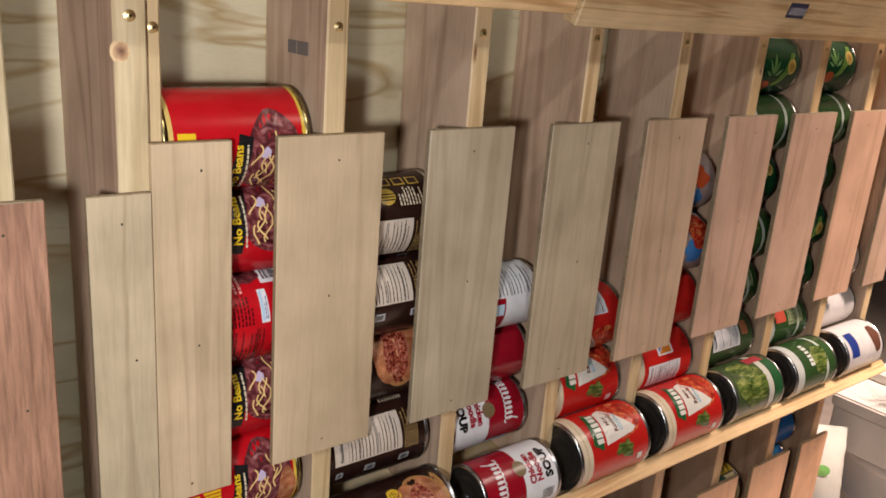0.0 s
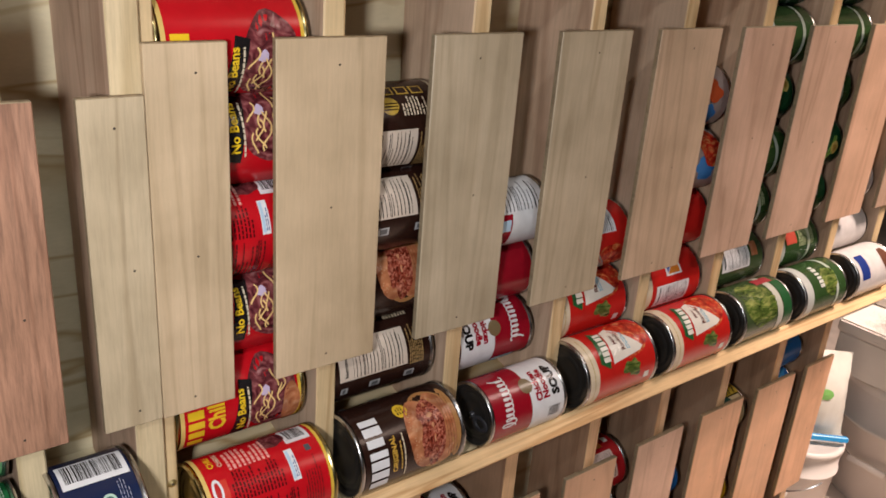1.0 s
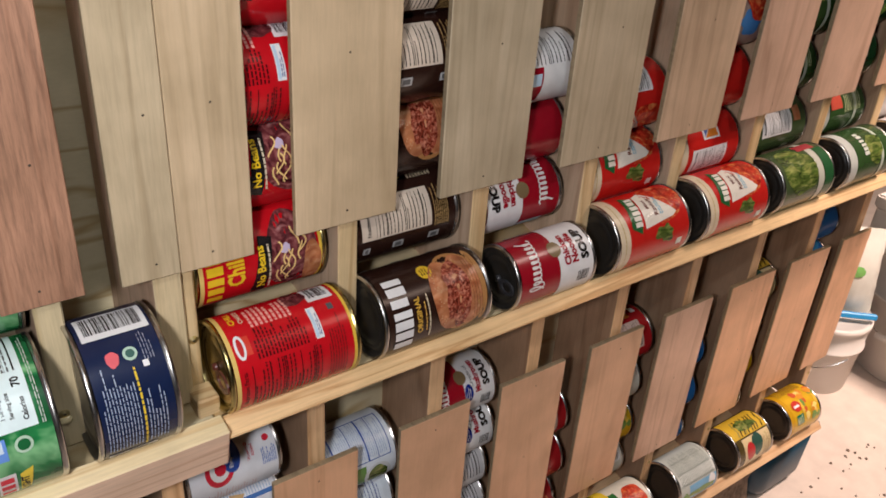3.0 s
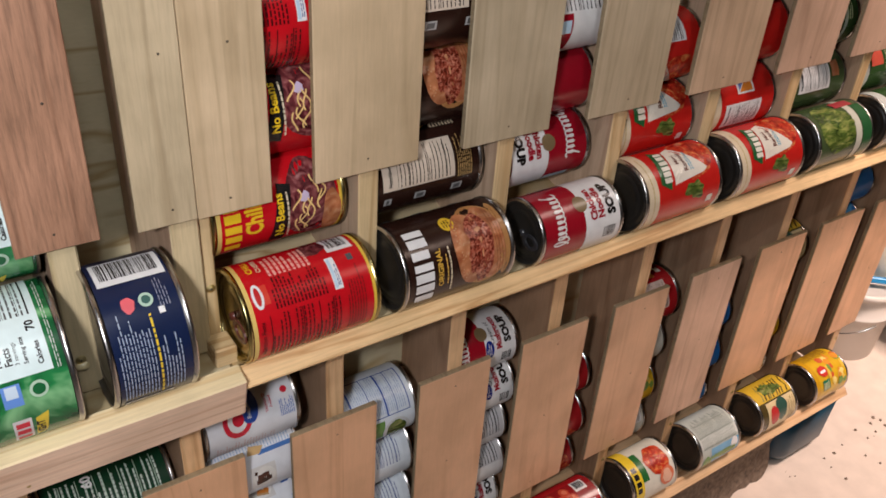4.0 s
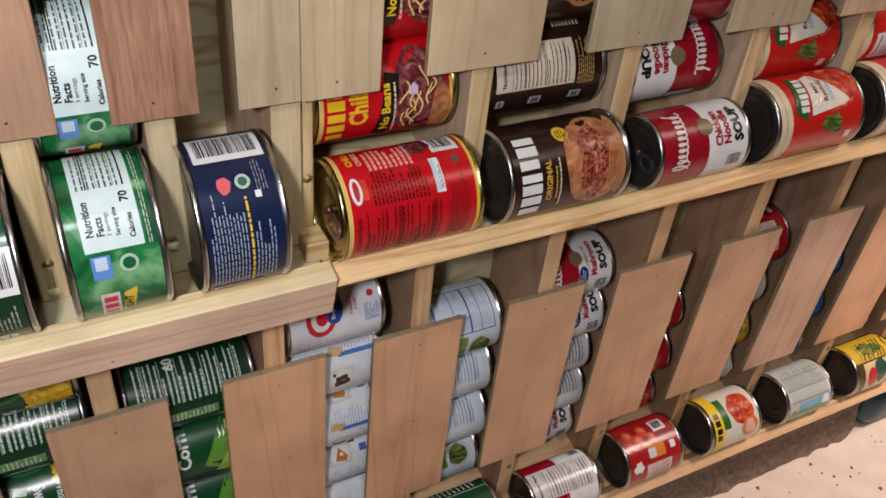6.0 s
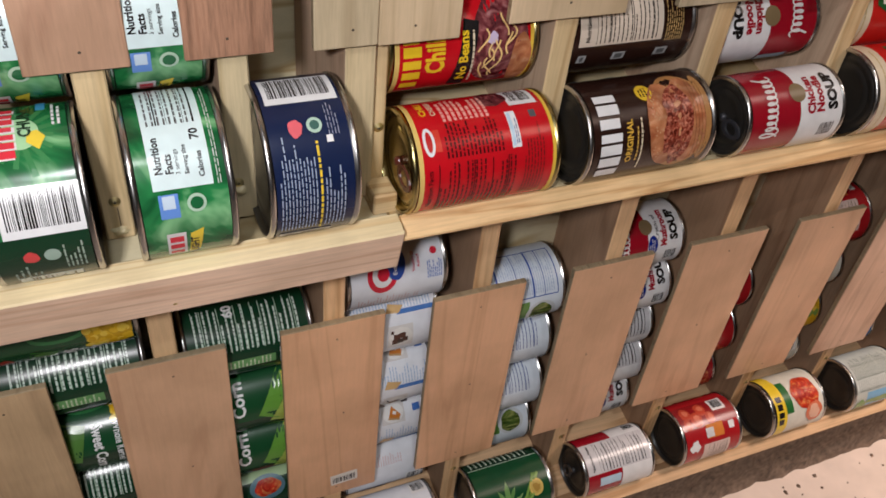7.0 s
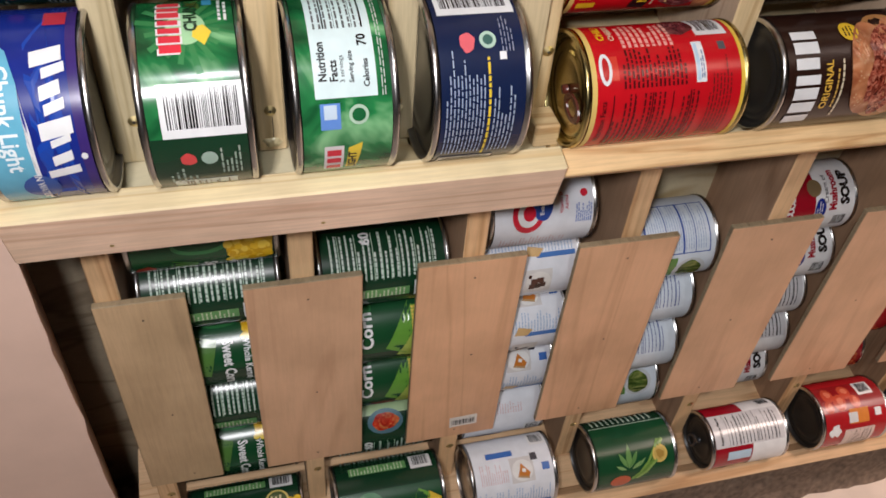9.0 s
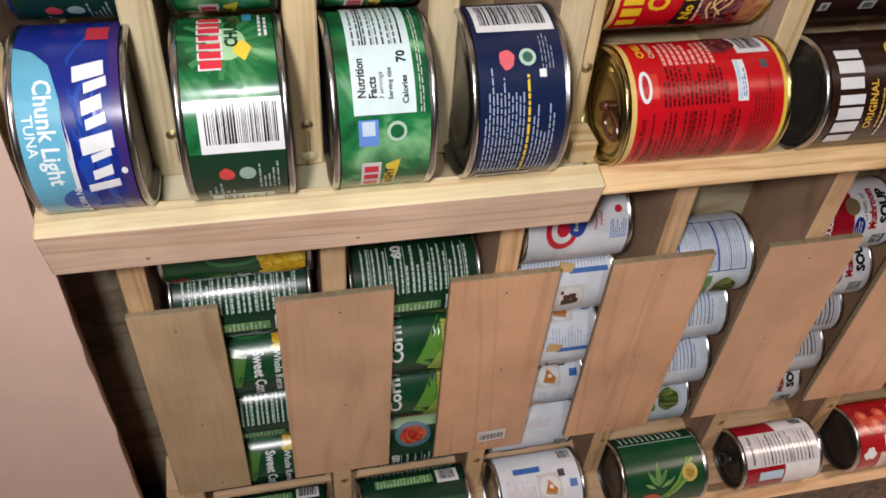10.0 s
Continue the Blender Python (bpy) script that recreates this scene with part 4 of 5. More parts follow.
def milk():
    root, w = can_shell(0.0365, 0.092, STEEL, (0.68, 0.7, 0.74), drawn=0.104)
    w.blob("red_oval", -16, 40, 15, 26, (0.55, 0.02, 0.04), 0.0004)
    w.blob("oval_field", -16, 40, 10, 17, WHITE, 0.0006)
    w.blob("oval_mark", -15, 42, 6, 10, (0.55, 0.02, 0.04), 0.0008)
    w.blob("blue_flag", -2, 56, 10, 26, (0.03, 0.07, 0.3), 0.0007, 0.03)
    w.word("Evaporated", -3, 58, 5.5, WHITE, bold=0.02, lift=0.001)
    w.word("Vitamin D", 16, 52, 4.2, (0.5, 0.03, 0.06))
    w.word("Added", 21, 52, 4.2, (0.5, 0.03, 0.06))
    w.blob("seal", 38, 62, 3.6, 5, (0.55, 0.02, 0.04), 0.0004)
    w.small_print(30, 46, 24, 50, 8, (0.1, 0.18, 0.45), 0.5)
    w.small_print(-40, 24, -14, 6, 20, (0.6, 0.4, 0.4), 0.3)
    # recipe side
    w.patch("photo", -8, 20, 128, 170, (0.62, 0.6, 0.58), 0.0003)
    w.blob("plate", 6, 150, 13, 17, (0.7, 0.68, 0.64), 0.0005)
    for u, a, d, e in ((0, 142, 6.5, 9), (6, 143, 7, 10), (11, 145, 6, 9), (2, 151, 7.5, 10), (8, 153, 7, 9)):
        q = w.rng.uniform(-1, 1)
        w.poly("fudge_piece", [(u - d / 2, a - e / 2), (u + d / 2, a - e / 2 + q), (u + d / 2, a + e / 2), (u - d / 2, a + e / 2 - q)], w.rng.choice(((0.045, 0.016, 0.01), (0.075, 0.028, 0.018), (0.03, 0.012, 0.008))), 0.0007)
    w.poly("fudge_piece", [(-5, 158), (-2, 157), (-1, 162), (-4, 163)], (0.045, 0.016, 0.01), 0.0007)
    w.small_print(-44, -12, 150, 180, 11, (0.6, 0.38, 0.38), 0.3)
    w.small_print(-44, 44, 194, 224, 26, (0.3, 0.42, 0.6), 0.32)
    w.patch("photo", -4, 24, 232, 272, (0.58, 0.56, 0.55), 0.0003)
    w.blob("plate", 10, 251, 12.5, 17, (0.7, 0.69, 0.67), 0.0005)
    w.poly("pie_slice", [(4, 243), (17, 240), (19, 246), (9, 262)], (0.5, 0.17, 0.03), 0.0007)
    w.poly("crust", [(3, 241), (17, 237), (17, 240.5), (4, 244)], (0.42, 0.26, 0.12), 0.0009)
    w.poly("cream", [(9, 249), (13, 247), (14, 252), (10, 254)], (0.75, 0.72, 0.66), 0.001)
    w.small_print(-40, -6, 236, 268, 13, (0.6, 0.38, 0.38), 0.3)
    w.patch("blue_block", 4, 44, 186, 193, (0.06, 0.16, 0.42), 0.0005)
    w.poly("biscuit", [(-8, 190), (6, 188), (12, 198), (-4, 203)], (0.55, 0.36, 0.16), 0.0007)
    w.patch("blue_block", -30, 2, 276, 286, (0.05, 0.14, 0.42), 0.0005)
    w.patch("recycle_mark", 34, 43, 246, 258, (0.05, 0.14, 0.42), 0.0005)
    w.patch("square_code", 22, 30, 264, 276, (0.06, 0.06, 0.07), 0.0005)
    w.barcode(26, 46, 290, 318)
    return root


def green_beans(kind):
    root, w = can_shell(0.0365, 0.096 if kind in ("pale", "leaf") else 0.108, STEEL if kind == "pale" else BLACK_END, drawn=0.108, label_colour={"pale": (0.62, 0.68, 0.74), "leaf": DKGREEN, "silver": (0.05, 0.08, 0.03), "field": (0.03, 0.07, 0.02)}[kind])
    if kind == "pale":
        w.cells("ruling", [(u, u + q, 46, 124) for u, q in ((-44, 1.0), (-30, 2.0), (-6, 0.8), (12, 2.2), (26, 0.8), (42, 1.2))] + [(-44, 43, a, a + 1.6) for a in (46, 122)], (0.05, 0.10, 0.34), 0.0006)
        w.small_print(-42, 40, 52, 122, 30, (0.3, 0.38, 0.55), 0.32)
        w.patch("green_panel", -44, 8, -6, 40, (0.1, 0.24, 0.05), 0.0003)
        w.word("Green Beans", -18, 16, 12, WHITE, bold=0.03)
        w.blob("bowl", 24, 14, 18, 24, (0.55, 0.58, 0.6), 0.0005)
        w.blob("bowl_food", 24, 14, 14, 19, BEANS, 0.0007, 0.08)
        w.facts(-46, 40, 170, 250, (0.66, 0.72, 0.78), (0.06, 0.1, 0.3), False)
    elif kind == "leaf":
        w.patch("leaf_field", -48, 48, -50, 62, (0.008, 0.06, 0.022), 0.0002)
        w.patch("rule", -48, 48, 62, 64, (0.35, 0.45, 0.35), 0.0004)
        w.small_print(-42, 40, 68, 104, 12, (0.45, 0.55, 0.45), 0.35)
        for u, a, turn, size in ((-10, -14, 0.05, 40), (-12, -12, -0.55, 30), (-8, -12, 0.55, 30), (-14, -16, -1.15, 22), (-6, -16, 1.1, 26), (2, -14, 0.8, 20)):
            du, da = math.sin(turn) * 0.65, math.cos(turn)
            pu, pa = math.cos(turn) * 0.65, -math.sin(turn)
            w.poly("leaf", [(u + size * (f * du + g * pu), a + size * (f * da + g * pa)) for f, g in ((0, -0.02), (0.35, -0.15), (0.65, -0.13), (1, 0), (0.65, 0.1), (0.35, 0.12), (0, 0.02))], w.rng.choice(((0.13, 0.27, 0.08), (0.17, 0.32, 0.11), (0.09, 0.21, 0.06))), 0.0005 + 0.0001 * w.rng.random())
            w.ribbon("leaf_vein", [(u, a), (u + size * 0.9 * du, a + size * 0.9 * da)], 0.5, (0.3, 0.42, 0.2), 0.0008)
        for k, c in enumerate(((0.16, 0.3, 0.06), (0.11, 0.22, 0.04), (0.2, 0.34, 0.08))):
            w.ribbon("bean", [(-6 + 3 * k, -36), (4 + 4 * k, -26), (15 + 5 * k, -8), (25 + 4 * k, 14 + 3 * k), (30 + 3 * k, 26)], 3.2, c, 0.0009 + 0.0001 * k)
        w.blob("gold_ring", 30, 2, 9.5, 15, (0.62, 0.45, 0.12), 0.0008)
        w.blob("seal_field", 30, 2, 7.4, 11.5, (0.5, 0.36, 0.1), 0.001)
        w.blob("seal_text", 30, 2, 5, 7, (0.35, 0.22, 0.05), 0.0012, 0.2)
        w.blob("red_mark", -20, -38, 13, 12, (0.5, 0.1, 0.04), 0.0007)
    elif kind == "silver":
        w.blob("picture", -14, 46, 32, 52, BEANS, 0.0004, 0.12)
        w.patch("pale_band", 18, 30, -40, 120, (0.5, 0.5, 0.42), 0.0003)
        w.patch("red_band", 6, 40, 82, 102, (0.35, 0.04, 0.05), 0.0005)
        w.patch("green_band", 32, 50, -60, 80, (0.02, 0.09, 0.03), 0.0004)
        w.facts(-40, 20, 150, 220)
        w.patch("picture_square", 24, 38, 170, 200, BUN, 0.0004)
    else:
        w.patch("silver_band", -50, -34, -180, 180, (0.5, 0.52, 0.48), 0.0003)
        w.patch("silver_band", 24, 30, -180, 180, (0.45, 0.5, 0.42), 0.0003)
        w.marks(-14, -4, 30, 86, 6, (0.6, 0.62, 0.55))
        w.blob("picture", 12, 40, 20, 30, BEANS, 0.0004, 0.2)
        w.patch("red_panel", -30, -4, 170, 215, (0.5, 0.08, 0.05), 0.0004)
        w.small_print(2, 40, 160, 230, 10, (0.5, 0.55, 0.3), 0.45)
    return root


def tomato(kind):
    base = {"red": (0.36, 0.012, 0.016), "salsa": (0.6, 0.58, 0.5), "grey": (0.44, 0.47, 0.43), "blue": (0.02, 0.14, 0.42), "dark": (0.07, 0.05, 0.015), "yellow": (0.58, 0.35, 0.015), "kids": (0.38, 0.3, 0.27), "milky": (0.62, 0.58, 0.55)}[kind]
    root, w = can_shell(0.0365, 0.108 if kind in ("kids", "milky") else 0.087, BLACK_END, base, drawn=0.108)
    if kind == "red":
        w.patch("dark_band", -50, 50, 60, 112, (0.24, 0.01, 0.012), 0.0002)
        for u, a, d in ((-34, 92, 9), (-20, 76, 10), (-6, 94, 9), (-38, 70, 7), (4, 74, 8)):
            w.blob("tomato_picture", u, a, d, d * 1.5, (0.46, 0.06, 0.03), 0.0004, 0.06)
            w.blob("tomato_shine", u + 1, a + 2, d * 0.5, d * 0.7, (0.6, 0.16, 0.09), 0.0006, 0.15)
        w.barcode(14, 38, 84, 110)
        w.patch("orange_panel", -10, 20, 36, 62, (0.6, 0.2, 0.04), 0.0003)
        w.patch("pale_square", -12, 2, 38, 56, (0.6, 0.6, 0.6), 0.0005)
        w.patch("white_square", 30, 40, 44, 58, WHITE, 0.0004)
        w.facts(-18, 30, -34, 26, (0.66, 0.5, 0.44), BLACK, False)
        w.blob("star_mark", -34, 26, 8, 13, WHITE, 0.0004, 0.3)
        w.blob("picture", 10, 190, 40, 60, SAUCE, 0.0004, 0.1)
    elif kind == "salsa":
        w.patch("yellow_band", -46, -26, -180, 180, (0.7, 0.5, 0.03), 0.0003)
        w.patch("black_edge", -50, -46, -180, 180, BLACK, 0.0003)
        w.marks(-42, -31, 14, 76, 4, BLACK)
        w.patch("green_band", -26, -12, 34, 100, (0.02, 0.12, 0.03), 0.0003)
        w.blob("picture", 18, 66, 26, 34, SAUCE, 0.0005, 0.12)
        w.blob("tomato_slice", 28, 24, 16, 22, (0.6, 0.16, 0.08), 0.0007, 0.08)
        w.blob("slice_flesh", 28, 24, 11, 15, (0.7, 0.4, 0.28), 0.0009, 0.15)
        w.facts(-20, 44, 160, 240)
    elif kind == "grey":
        w.cells("ruling", [(-44, 44, a, a + 1.2) for a in (30, 58, 86)], (0.2, 0.22, 0.2), 0.0004)
        w.small_print(-44, 44, 32, 106, 22, (0.22, 0.25, 0.22), 0.4)
        w.patch("white_panel", -48, 48, 34, 56, (0.62, 0.64, 0.6), 0.0002)
        w.patch("blue_panel", -26, 48, -50, 26, (0.16, 0.38, 0.58), 0.0003)
        w.blob("field", 10, 0, 36, 9, (0.14, 0.26, 0.06), 0.0005, 0.2)
        w.blob("green_mark", -34, -10, 12, 20, (0.16, 0.3, 0.08), 0.0004, 0.2)
        w.blob("white_mark", 36, 12, 9, 16, WHITE, 0.0004)
    elif kind == "blue":
        w.blob("white_swirl", 0, 30, 40, 20, WHITE, 0.0004, 0.15)
        w.blob("blue_wave", 6, 60, 36, 24, (0.05, 0.3, 0.6), 0.0004, 0.2)
        w.blob("yellow_mark", 26, 84, 12, 14, YELLOW, 0.0005, 0.2)
    elif kind == "dark":
        w.patch("yellow_band", -50, 50, 60, 130, (0.55, 0.36, 0.03), 0.0003)
        w.blob("picture", 0, 86, 26, 16, BEANS, 0.0005, 0.2)
        for k in range(9):
            u = -36 + 9 * k + w.rng.uniform(-3, 3)
            w.ribbon("pod", [(u, 62), (u + 5, 76), (u + 4, 92), (u + 10, 108)], 3.4, w.rng.choice(((0.1, 0.08, 0.02), (0.26, 0.22, 0.05), (0.05, 0.035, 0.01))), 0.0006)
        w.patch("cream_panel", -34, 46, -30, 56, (0.62, 0.5, 0.28), 0.0003)
        w.small_print(24, 44, -20, 48, 7, (0.25, 0.16, 0.05), 0.4)
        w.blob("red_badge", -16, 20, 12, 24, (0.45, 0.03, 0.03), 0.0006)
        w.blob("green_badge", 6, 30, 16, 28, (0.03, 0.08, 0.06), 0.0005, 0.08)
    elif kind == "yellow":
        w.patch("gold_band", -50, -38, -180, 180, (0.5, 0.27, 0.01), 0.0003)
        for k in range(22):
            c = ((0.7, 0.45, 0.06), (0.62, 0.25, 0.03), (0.75, 0.58, 0.18), (0.5, 0.1, 0.03), (0.16, 0.26, 0.05))[k % 5]
            w.blob("fruit_piece", w.rng.uniform(-4, 44), w.rng.uniform(8, 92), w.rng.uniform(4, 9), w.rng.uniform(6, 12), c, 0.0004 + 0.00002 * k, 0.15, sides=14)
        w.blob("red_mark", -18, 60, 13, 15, (0.5, 0.04, 0.025), 0.0010, 0.1)
        w.patch("pale_stripe", -26, -10, 56, 62, WHITE, 0.0012)
        w.patch("green_panel", -30, -8, 12, 38, (0.02, 0.15, 0.08), 0.0010)
        w.small_print(-28, -10, 14, 36, 4, (0.7, 0.65, 0.4), 0.5, 0.0012)
        w.small_print(-36, 40, 100, 140, 12, (0.2, 0.1, 0.02), 0.4)
    elif kind == "kids":
        for k in range(7):
            c = ((0.05, 0.2, 0.5), (0.6, 0.1, 0.03), (0.62, 0.3, 0.05), (0.5, 0.03, 0.03))[k % 4]
            w.blob("colour_patch", w.rng.uniform(-36, 36), k * 51, 20, 22, c, 0.0004 + 0.0001 * k, 0.25)
        w.blob("picture", 30, 40, 18, 40, SAUCE, 0.0012, 0.1)
    elif kind == "milky":
        w.patch("blue_patch", -42, -20, 10, 70, (0.02, 0.04, 0.2), 0.0003)
        w.blob("brown_mark", 34, 40, 12, 34, (0.12, 0.05, 0.03), 0.0004, 0.1)
    return root


STOCK = {}
SAYS = {
    chili: ("red and yellow chili can lying on its side", {}), sloppy_sauce: ("dark brown sloppy-joe sauce can with a burger picture", {}),
    noodle_soup: ("red and white soup can lying on its side", {}), ravioli: ("red ravioli can with a cream band and green banner", {}),
    tuna: ("wide flat tuna can standing on its rim", {"chunk": "wide green tuna can with a barcode", "facts": "wide green tuna can with a white nutrition panel", "navy": "wide navy blue tuna can with small print", "blue": "wide two-tone blue chunk light tuna can"}),
    sweet_corn: ("dark green sweet corn can lying on its side", {}), milk: ("white evaporated milk can with red and blue print", {}),
    green_beans: ("green bean can lying on its side", {"pale": "pale blue and white green bean can", "leaf": "dark green can printed with bean leaves", "silver": "silver and green vegetable can", "field": "green vegetable can with silver bands"}),
    tomato: ("printed food can lying on its side", {"red": "red diced tomato can lying on its side", "salsa": "tomato and chili can with a yellow band", "grey": "grey-green can with a blue panel", "blue": "blue and white can lying on its side", "dark": "dark yellow bean can with a cream label", "yellow": "bright yellow can with red and green print", "kids": "white pasta can with colourful patches", "milky": "white can with a dark blue patch"})}


def shelve(make, kind, x, y, z, turn=0.0, flip=False, group="cans in the rack"):
    """Puts a can of that make in the rack; turn rolls its print upwards; flip swaps its ends."""
    m = pose(x, y, B + z, -turn, 0, 0) @ pose(0, 0, 0, 0, 180 if flip else 0, 0)
    if (make, kind) not in STOCK:
        ob = make() if kind is None else make(kind)
        words, more = SAYS[make]
        tagged(ob, more.get(kind, words), "can", group)
        ob.matrix_world = m
        STOCK[make, kind] = ob
        return ob
    return copy_thing(STOCK[make, kind], m)


def column(x, first, r, base, items, y0=0.05, step=None, lean=0.008, dz=0.053):
    """One column: the lowest can lies out on the ramp, the rest stand behind the slats."""
    make, kind, turn, flip = first
    shelve(make, kind, x, -0.031 + 0.667 * r, base + 0.74 * r, turn, flip)
    z = base + 0.74 * r + dz
    for k, item in enumerate(items):
        if item is not None:
            make, kind, turn, flip = item
            shelve(make, kind, x + random.uniform(-0.002, 0.002), y0 + (lean if k % 2 else 0.0), z, turn + random.uniform(-4, 4), flip)
        z += step or 2 * r * 0.985


UPB, LOB = 0.609, 0.126
column(-0.0215, (chili, None, 0, False), 0.038, UPB, [(chili, None, 154, False), (chili, None, 172, False), (chili, None, -22, False), (chili, None, 170, False), (chili, None, 126, False)], dz=0.066, step=0.072)
column(0.1145, (sloppy_sauce, None, 0, False), 0.038, UPB, [(sloppy_sauce, None, -150, False), (sloppy_sauce, None, 8, False), (sloppy_sauce, None, -142, False), (sloppy_sauce, None, 168, False)], dz=0.064, step=0.071)
column(0.2555, (noodle_soup, "chicken", 0, False), 0.033, UPB, [(noodle_soup, "chicken", 82, True), (noodle_soup, "chicken", -70, True), (noodle_soup, "chicken", -135, False)])
column(0.391, (ravioli, None, 0, False), 0.038, UPB, [(ravioli, None, -8, False), (ravioli, None, -110, False)])
column(0.532, (ravioli, None, -4, False), 0.038, UPB, [(ravioli, None, -160, False), (ravioli, None, 100, False), (tomato, "kids", 0, False), (tomato, "kids", 130, False)])
column(0.672, (green_beans, "silver", 0, False), 0.037, UPB, [(green_beans, "silver", -150, False), (green_beans, "field", -150, False), (green_beans, "field", 20, False), (green_beans, "leaf", 30, False), (green_beans, "field", 90, False), (green_beans, "leaf", 0, False)])
column(0.812, (green_beans, "field", 0, False), 0.037, UPB, [(green_beans, "field", -150, False), (green_beans, "silver", 40, False), (green_beans, "leaf", 0, False), (green_beans, "field", 20, False), (green_beans, "field", 120, False), (green_beans, "leaf", 20, False)])
column(0.952, (tomato, "milky", 0, False), 0.037, UPB, [(tomato, "milky", 180, False), (tomato, "milky", 120, False)])
for x, kind, more in ((-0.1475, "navy", ()), (-0.225, "facts", ("facts", "facts")), (-0.3045, "chunk", ("facts", "chunk")), (-0.3835, "blue", ("chunk", "facts"))):
    shelve(tuna, kind, x, -0.005, 0.654)
    for k, other in enumerate(more):
        shelve(tuna, other, x, 0.0525, 0.742 + 0.1 * k, (-30, -20)[k])
G, W1, S1 = (sweet_corn, "kernels"), (milk, None), (noodle_soup, "mushroom")
bays = [(a + b) / 2 for a, b in zip(LOW_DIV, LOW_DIV[1:])]
low = dict(y0=0.062, lean=0.005, dz=0.046, step=0.0752)
deep = dict(y0=0.069, lean=-0.004, dz=0.042)
column(bays[0], (*G, 20, False), 0.037, LOB, [(*G, 40, False), (*G, -105, False), (*G, 40, False), (*G, -100, False), (*G, -34, False)], **low)
column(bays[1], (sweet_corn, "ear", 10, False), 0.037, LOB, [(sweet_corn, "ear", -170, False), (sweet_corn, "ear", 25, False), (sweet_corn, "ear", 30, False), (sweet_corn, "ear", -100, False)], **low)
column(bays[2] - 0.009, (*W1, -190, False), 0.0365, LOB, [(*W1, 40, False), (*W1, 150, False), (*W1, -180, False), (*W1, -148, False), (*W1, -20, False)], y0=0.060, lean=0.005, dz=0.042, step=0.0715)
column(bays[3] - 0.013, (green_beans, "leaf", 46, False), 0.0365, LOB, [(green_beans, "pale", 22, False), (green_beans, "pale", -160, False), (green_beans, "pale", -165, False), (green_beans, "pale", -25, False)], step=0.0718, **deep)
column(bays[4] - 0.012, (noodle_soup, "mushroom", -112, False), 0.033, LOB, [(*S1, 0, False), (*S1, -130, False), (*S1, -150, False), (*S1, 0, False), (*S1, -4, False)], step=0.0617, **deep)
column(bays[5] - 0.0165, (tomato, "red", 0, False), 0.0365, LOB, [(tomato, "red", 150, False), (tomato, "red", 120, False), (tomato, "red", 20, False)], step=0.0722, **deep)
column(bays[6] - 0.0165, (tomato, "salsa", 0, False), 0.0365, LOB, [(tomato, "salsa", -150, False), (tomato, "yellow", 0, False), (tomato, "salsa", -120, False), (tomato, "red", 40, False)], step=0.0722, **deep)
column(bays[7] - 0.0165, (tomato, "grey", 0, False), 0.0365, LOB, [(tomato, "blue", 0, False), (tomato, "blue", 40, False), (tomato, "blue", 100, False)], step=0.0722, **deep)
column(bays[8] - 0.0165, (tomato, "dark", 0, False), 0.0365, LOB, [(tomato, "dark", 0, False), (tomato, "yellow", 30, False), (tomato, "dark", 60, False), (tomato, "dark", 0, False)], step=0.0722, **deep)
column(bays[9] - 0.0165, (tomato, "yellow", 0, False), 0.0365, LOB, [(tomato, "yellow", 40, False), (tomato, "dark", 60, False), (tomato, "yellow", 0, False), (tomato, "blue", 0, False), (tomato, "blue", 50, False)], step=0.0722, **deep)


# ---------- small things on the boards ----------
def sticker(x, y, z, w, h, tilt, lean, kind):
    """A paper price sticker with a barcode."""
    root = part("price_sticker", block(-w / 2, w / 2, 0, 0.0003, -h / 2, h / 2, 0), paint(0.7, 0.66, 0.6) if kind else paint(0.05, 0.05, 0.09))
    rng, u, boxes = random.Random(4), -w * 0.42, bmesh.new()
    while u < w * 0.4:
        d = rng.choice((0.0006, 0.001, 0.0016))
        q = [boxes.verts.new(p) for p in ((u, -0.0003, -h * 0.3), (u + d, -0.0003, -h * 0.3), (u + d, -0.0003, h * 0.22), (u, -0.0003, h * 0.22))]
        boxes.faces.new(q)
        u += d + rng.choice((0.0006, 0.001))
    tagged(part("barcode", boxes, paint(*BLACK) if kind else paint(0.5, 0.5, 0.55), root), kind="stuff")
    root.matrix_world = pose(x, y, z, lean, tilt, 0)
    return tagged(root, "white paper price sticker with a barcode" if kind else "dark printed lumber tag with pale edges", "sticker")


sticker(-0.104, 0.0104, B + 0.240, 0.028, 0.016, -3, 0, True)
sticker(0.563, -0.0515, B + 1.118, 0.034, 0.016, 0, 20, False)


# ---------- beyond the end of the rack ----------
def turned_z(profile, segs=48):
    bm = bmesh.new()
    rings = [[bm.verts.new((r * math.cos(2 * math.pi * k / segs), r * math.sin(2 * math.pi * k / segs), z)) for k in range(segs)] for r, z in profile]
    for p, q in zip(rings, rings[1:]):
        for k in range(segs):
            bm.faces.new((p[k], p[(k + 1) % segs], q[(k + 1) % segs], q[k]))
    bmesh.ops.recalc_face_normals(bm, faces=bm.faces[:])
    for f in bm.faces:
        f.smooth = True
    return bm


PLASTIC = plain("white_plastic", (0.62, 0.57, 0.52), 0.4, spots=0.04, scale=12)
CARD = plain("white_card", (0.7, 0.64, 0.57), 0.7, spots=0.04, scale=20)
TEAL = plain("dark_teal_plastic", (0.006, 0.04, 0.07), 0.35, spots=0.1)
FILM = plain("frosted_bag", (0.66, 0.64, 0.56), 0.3, spots=0.1, scale=18, bump=0.4)


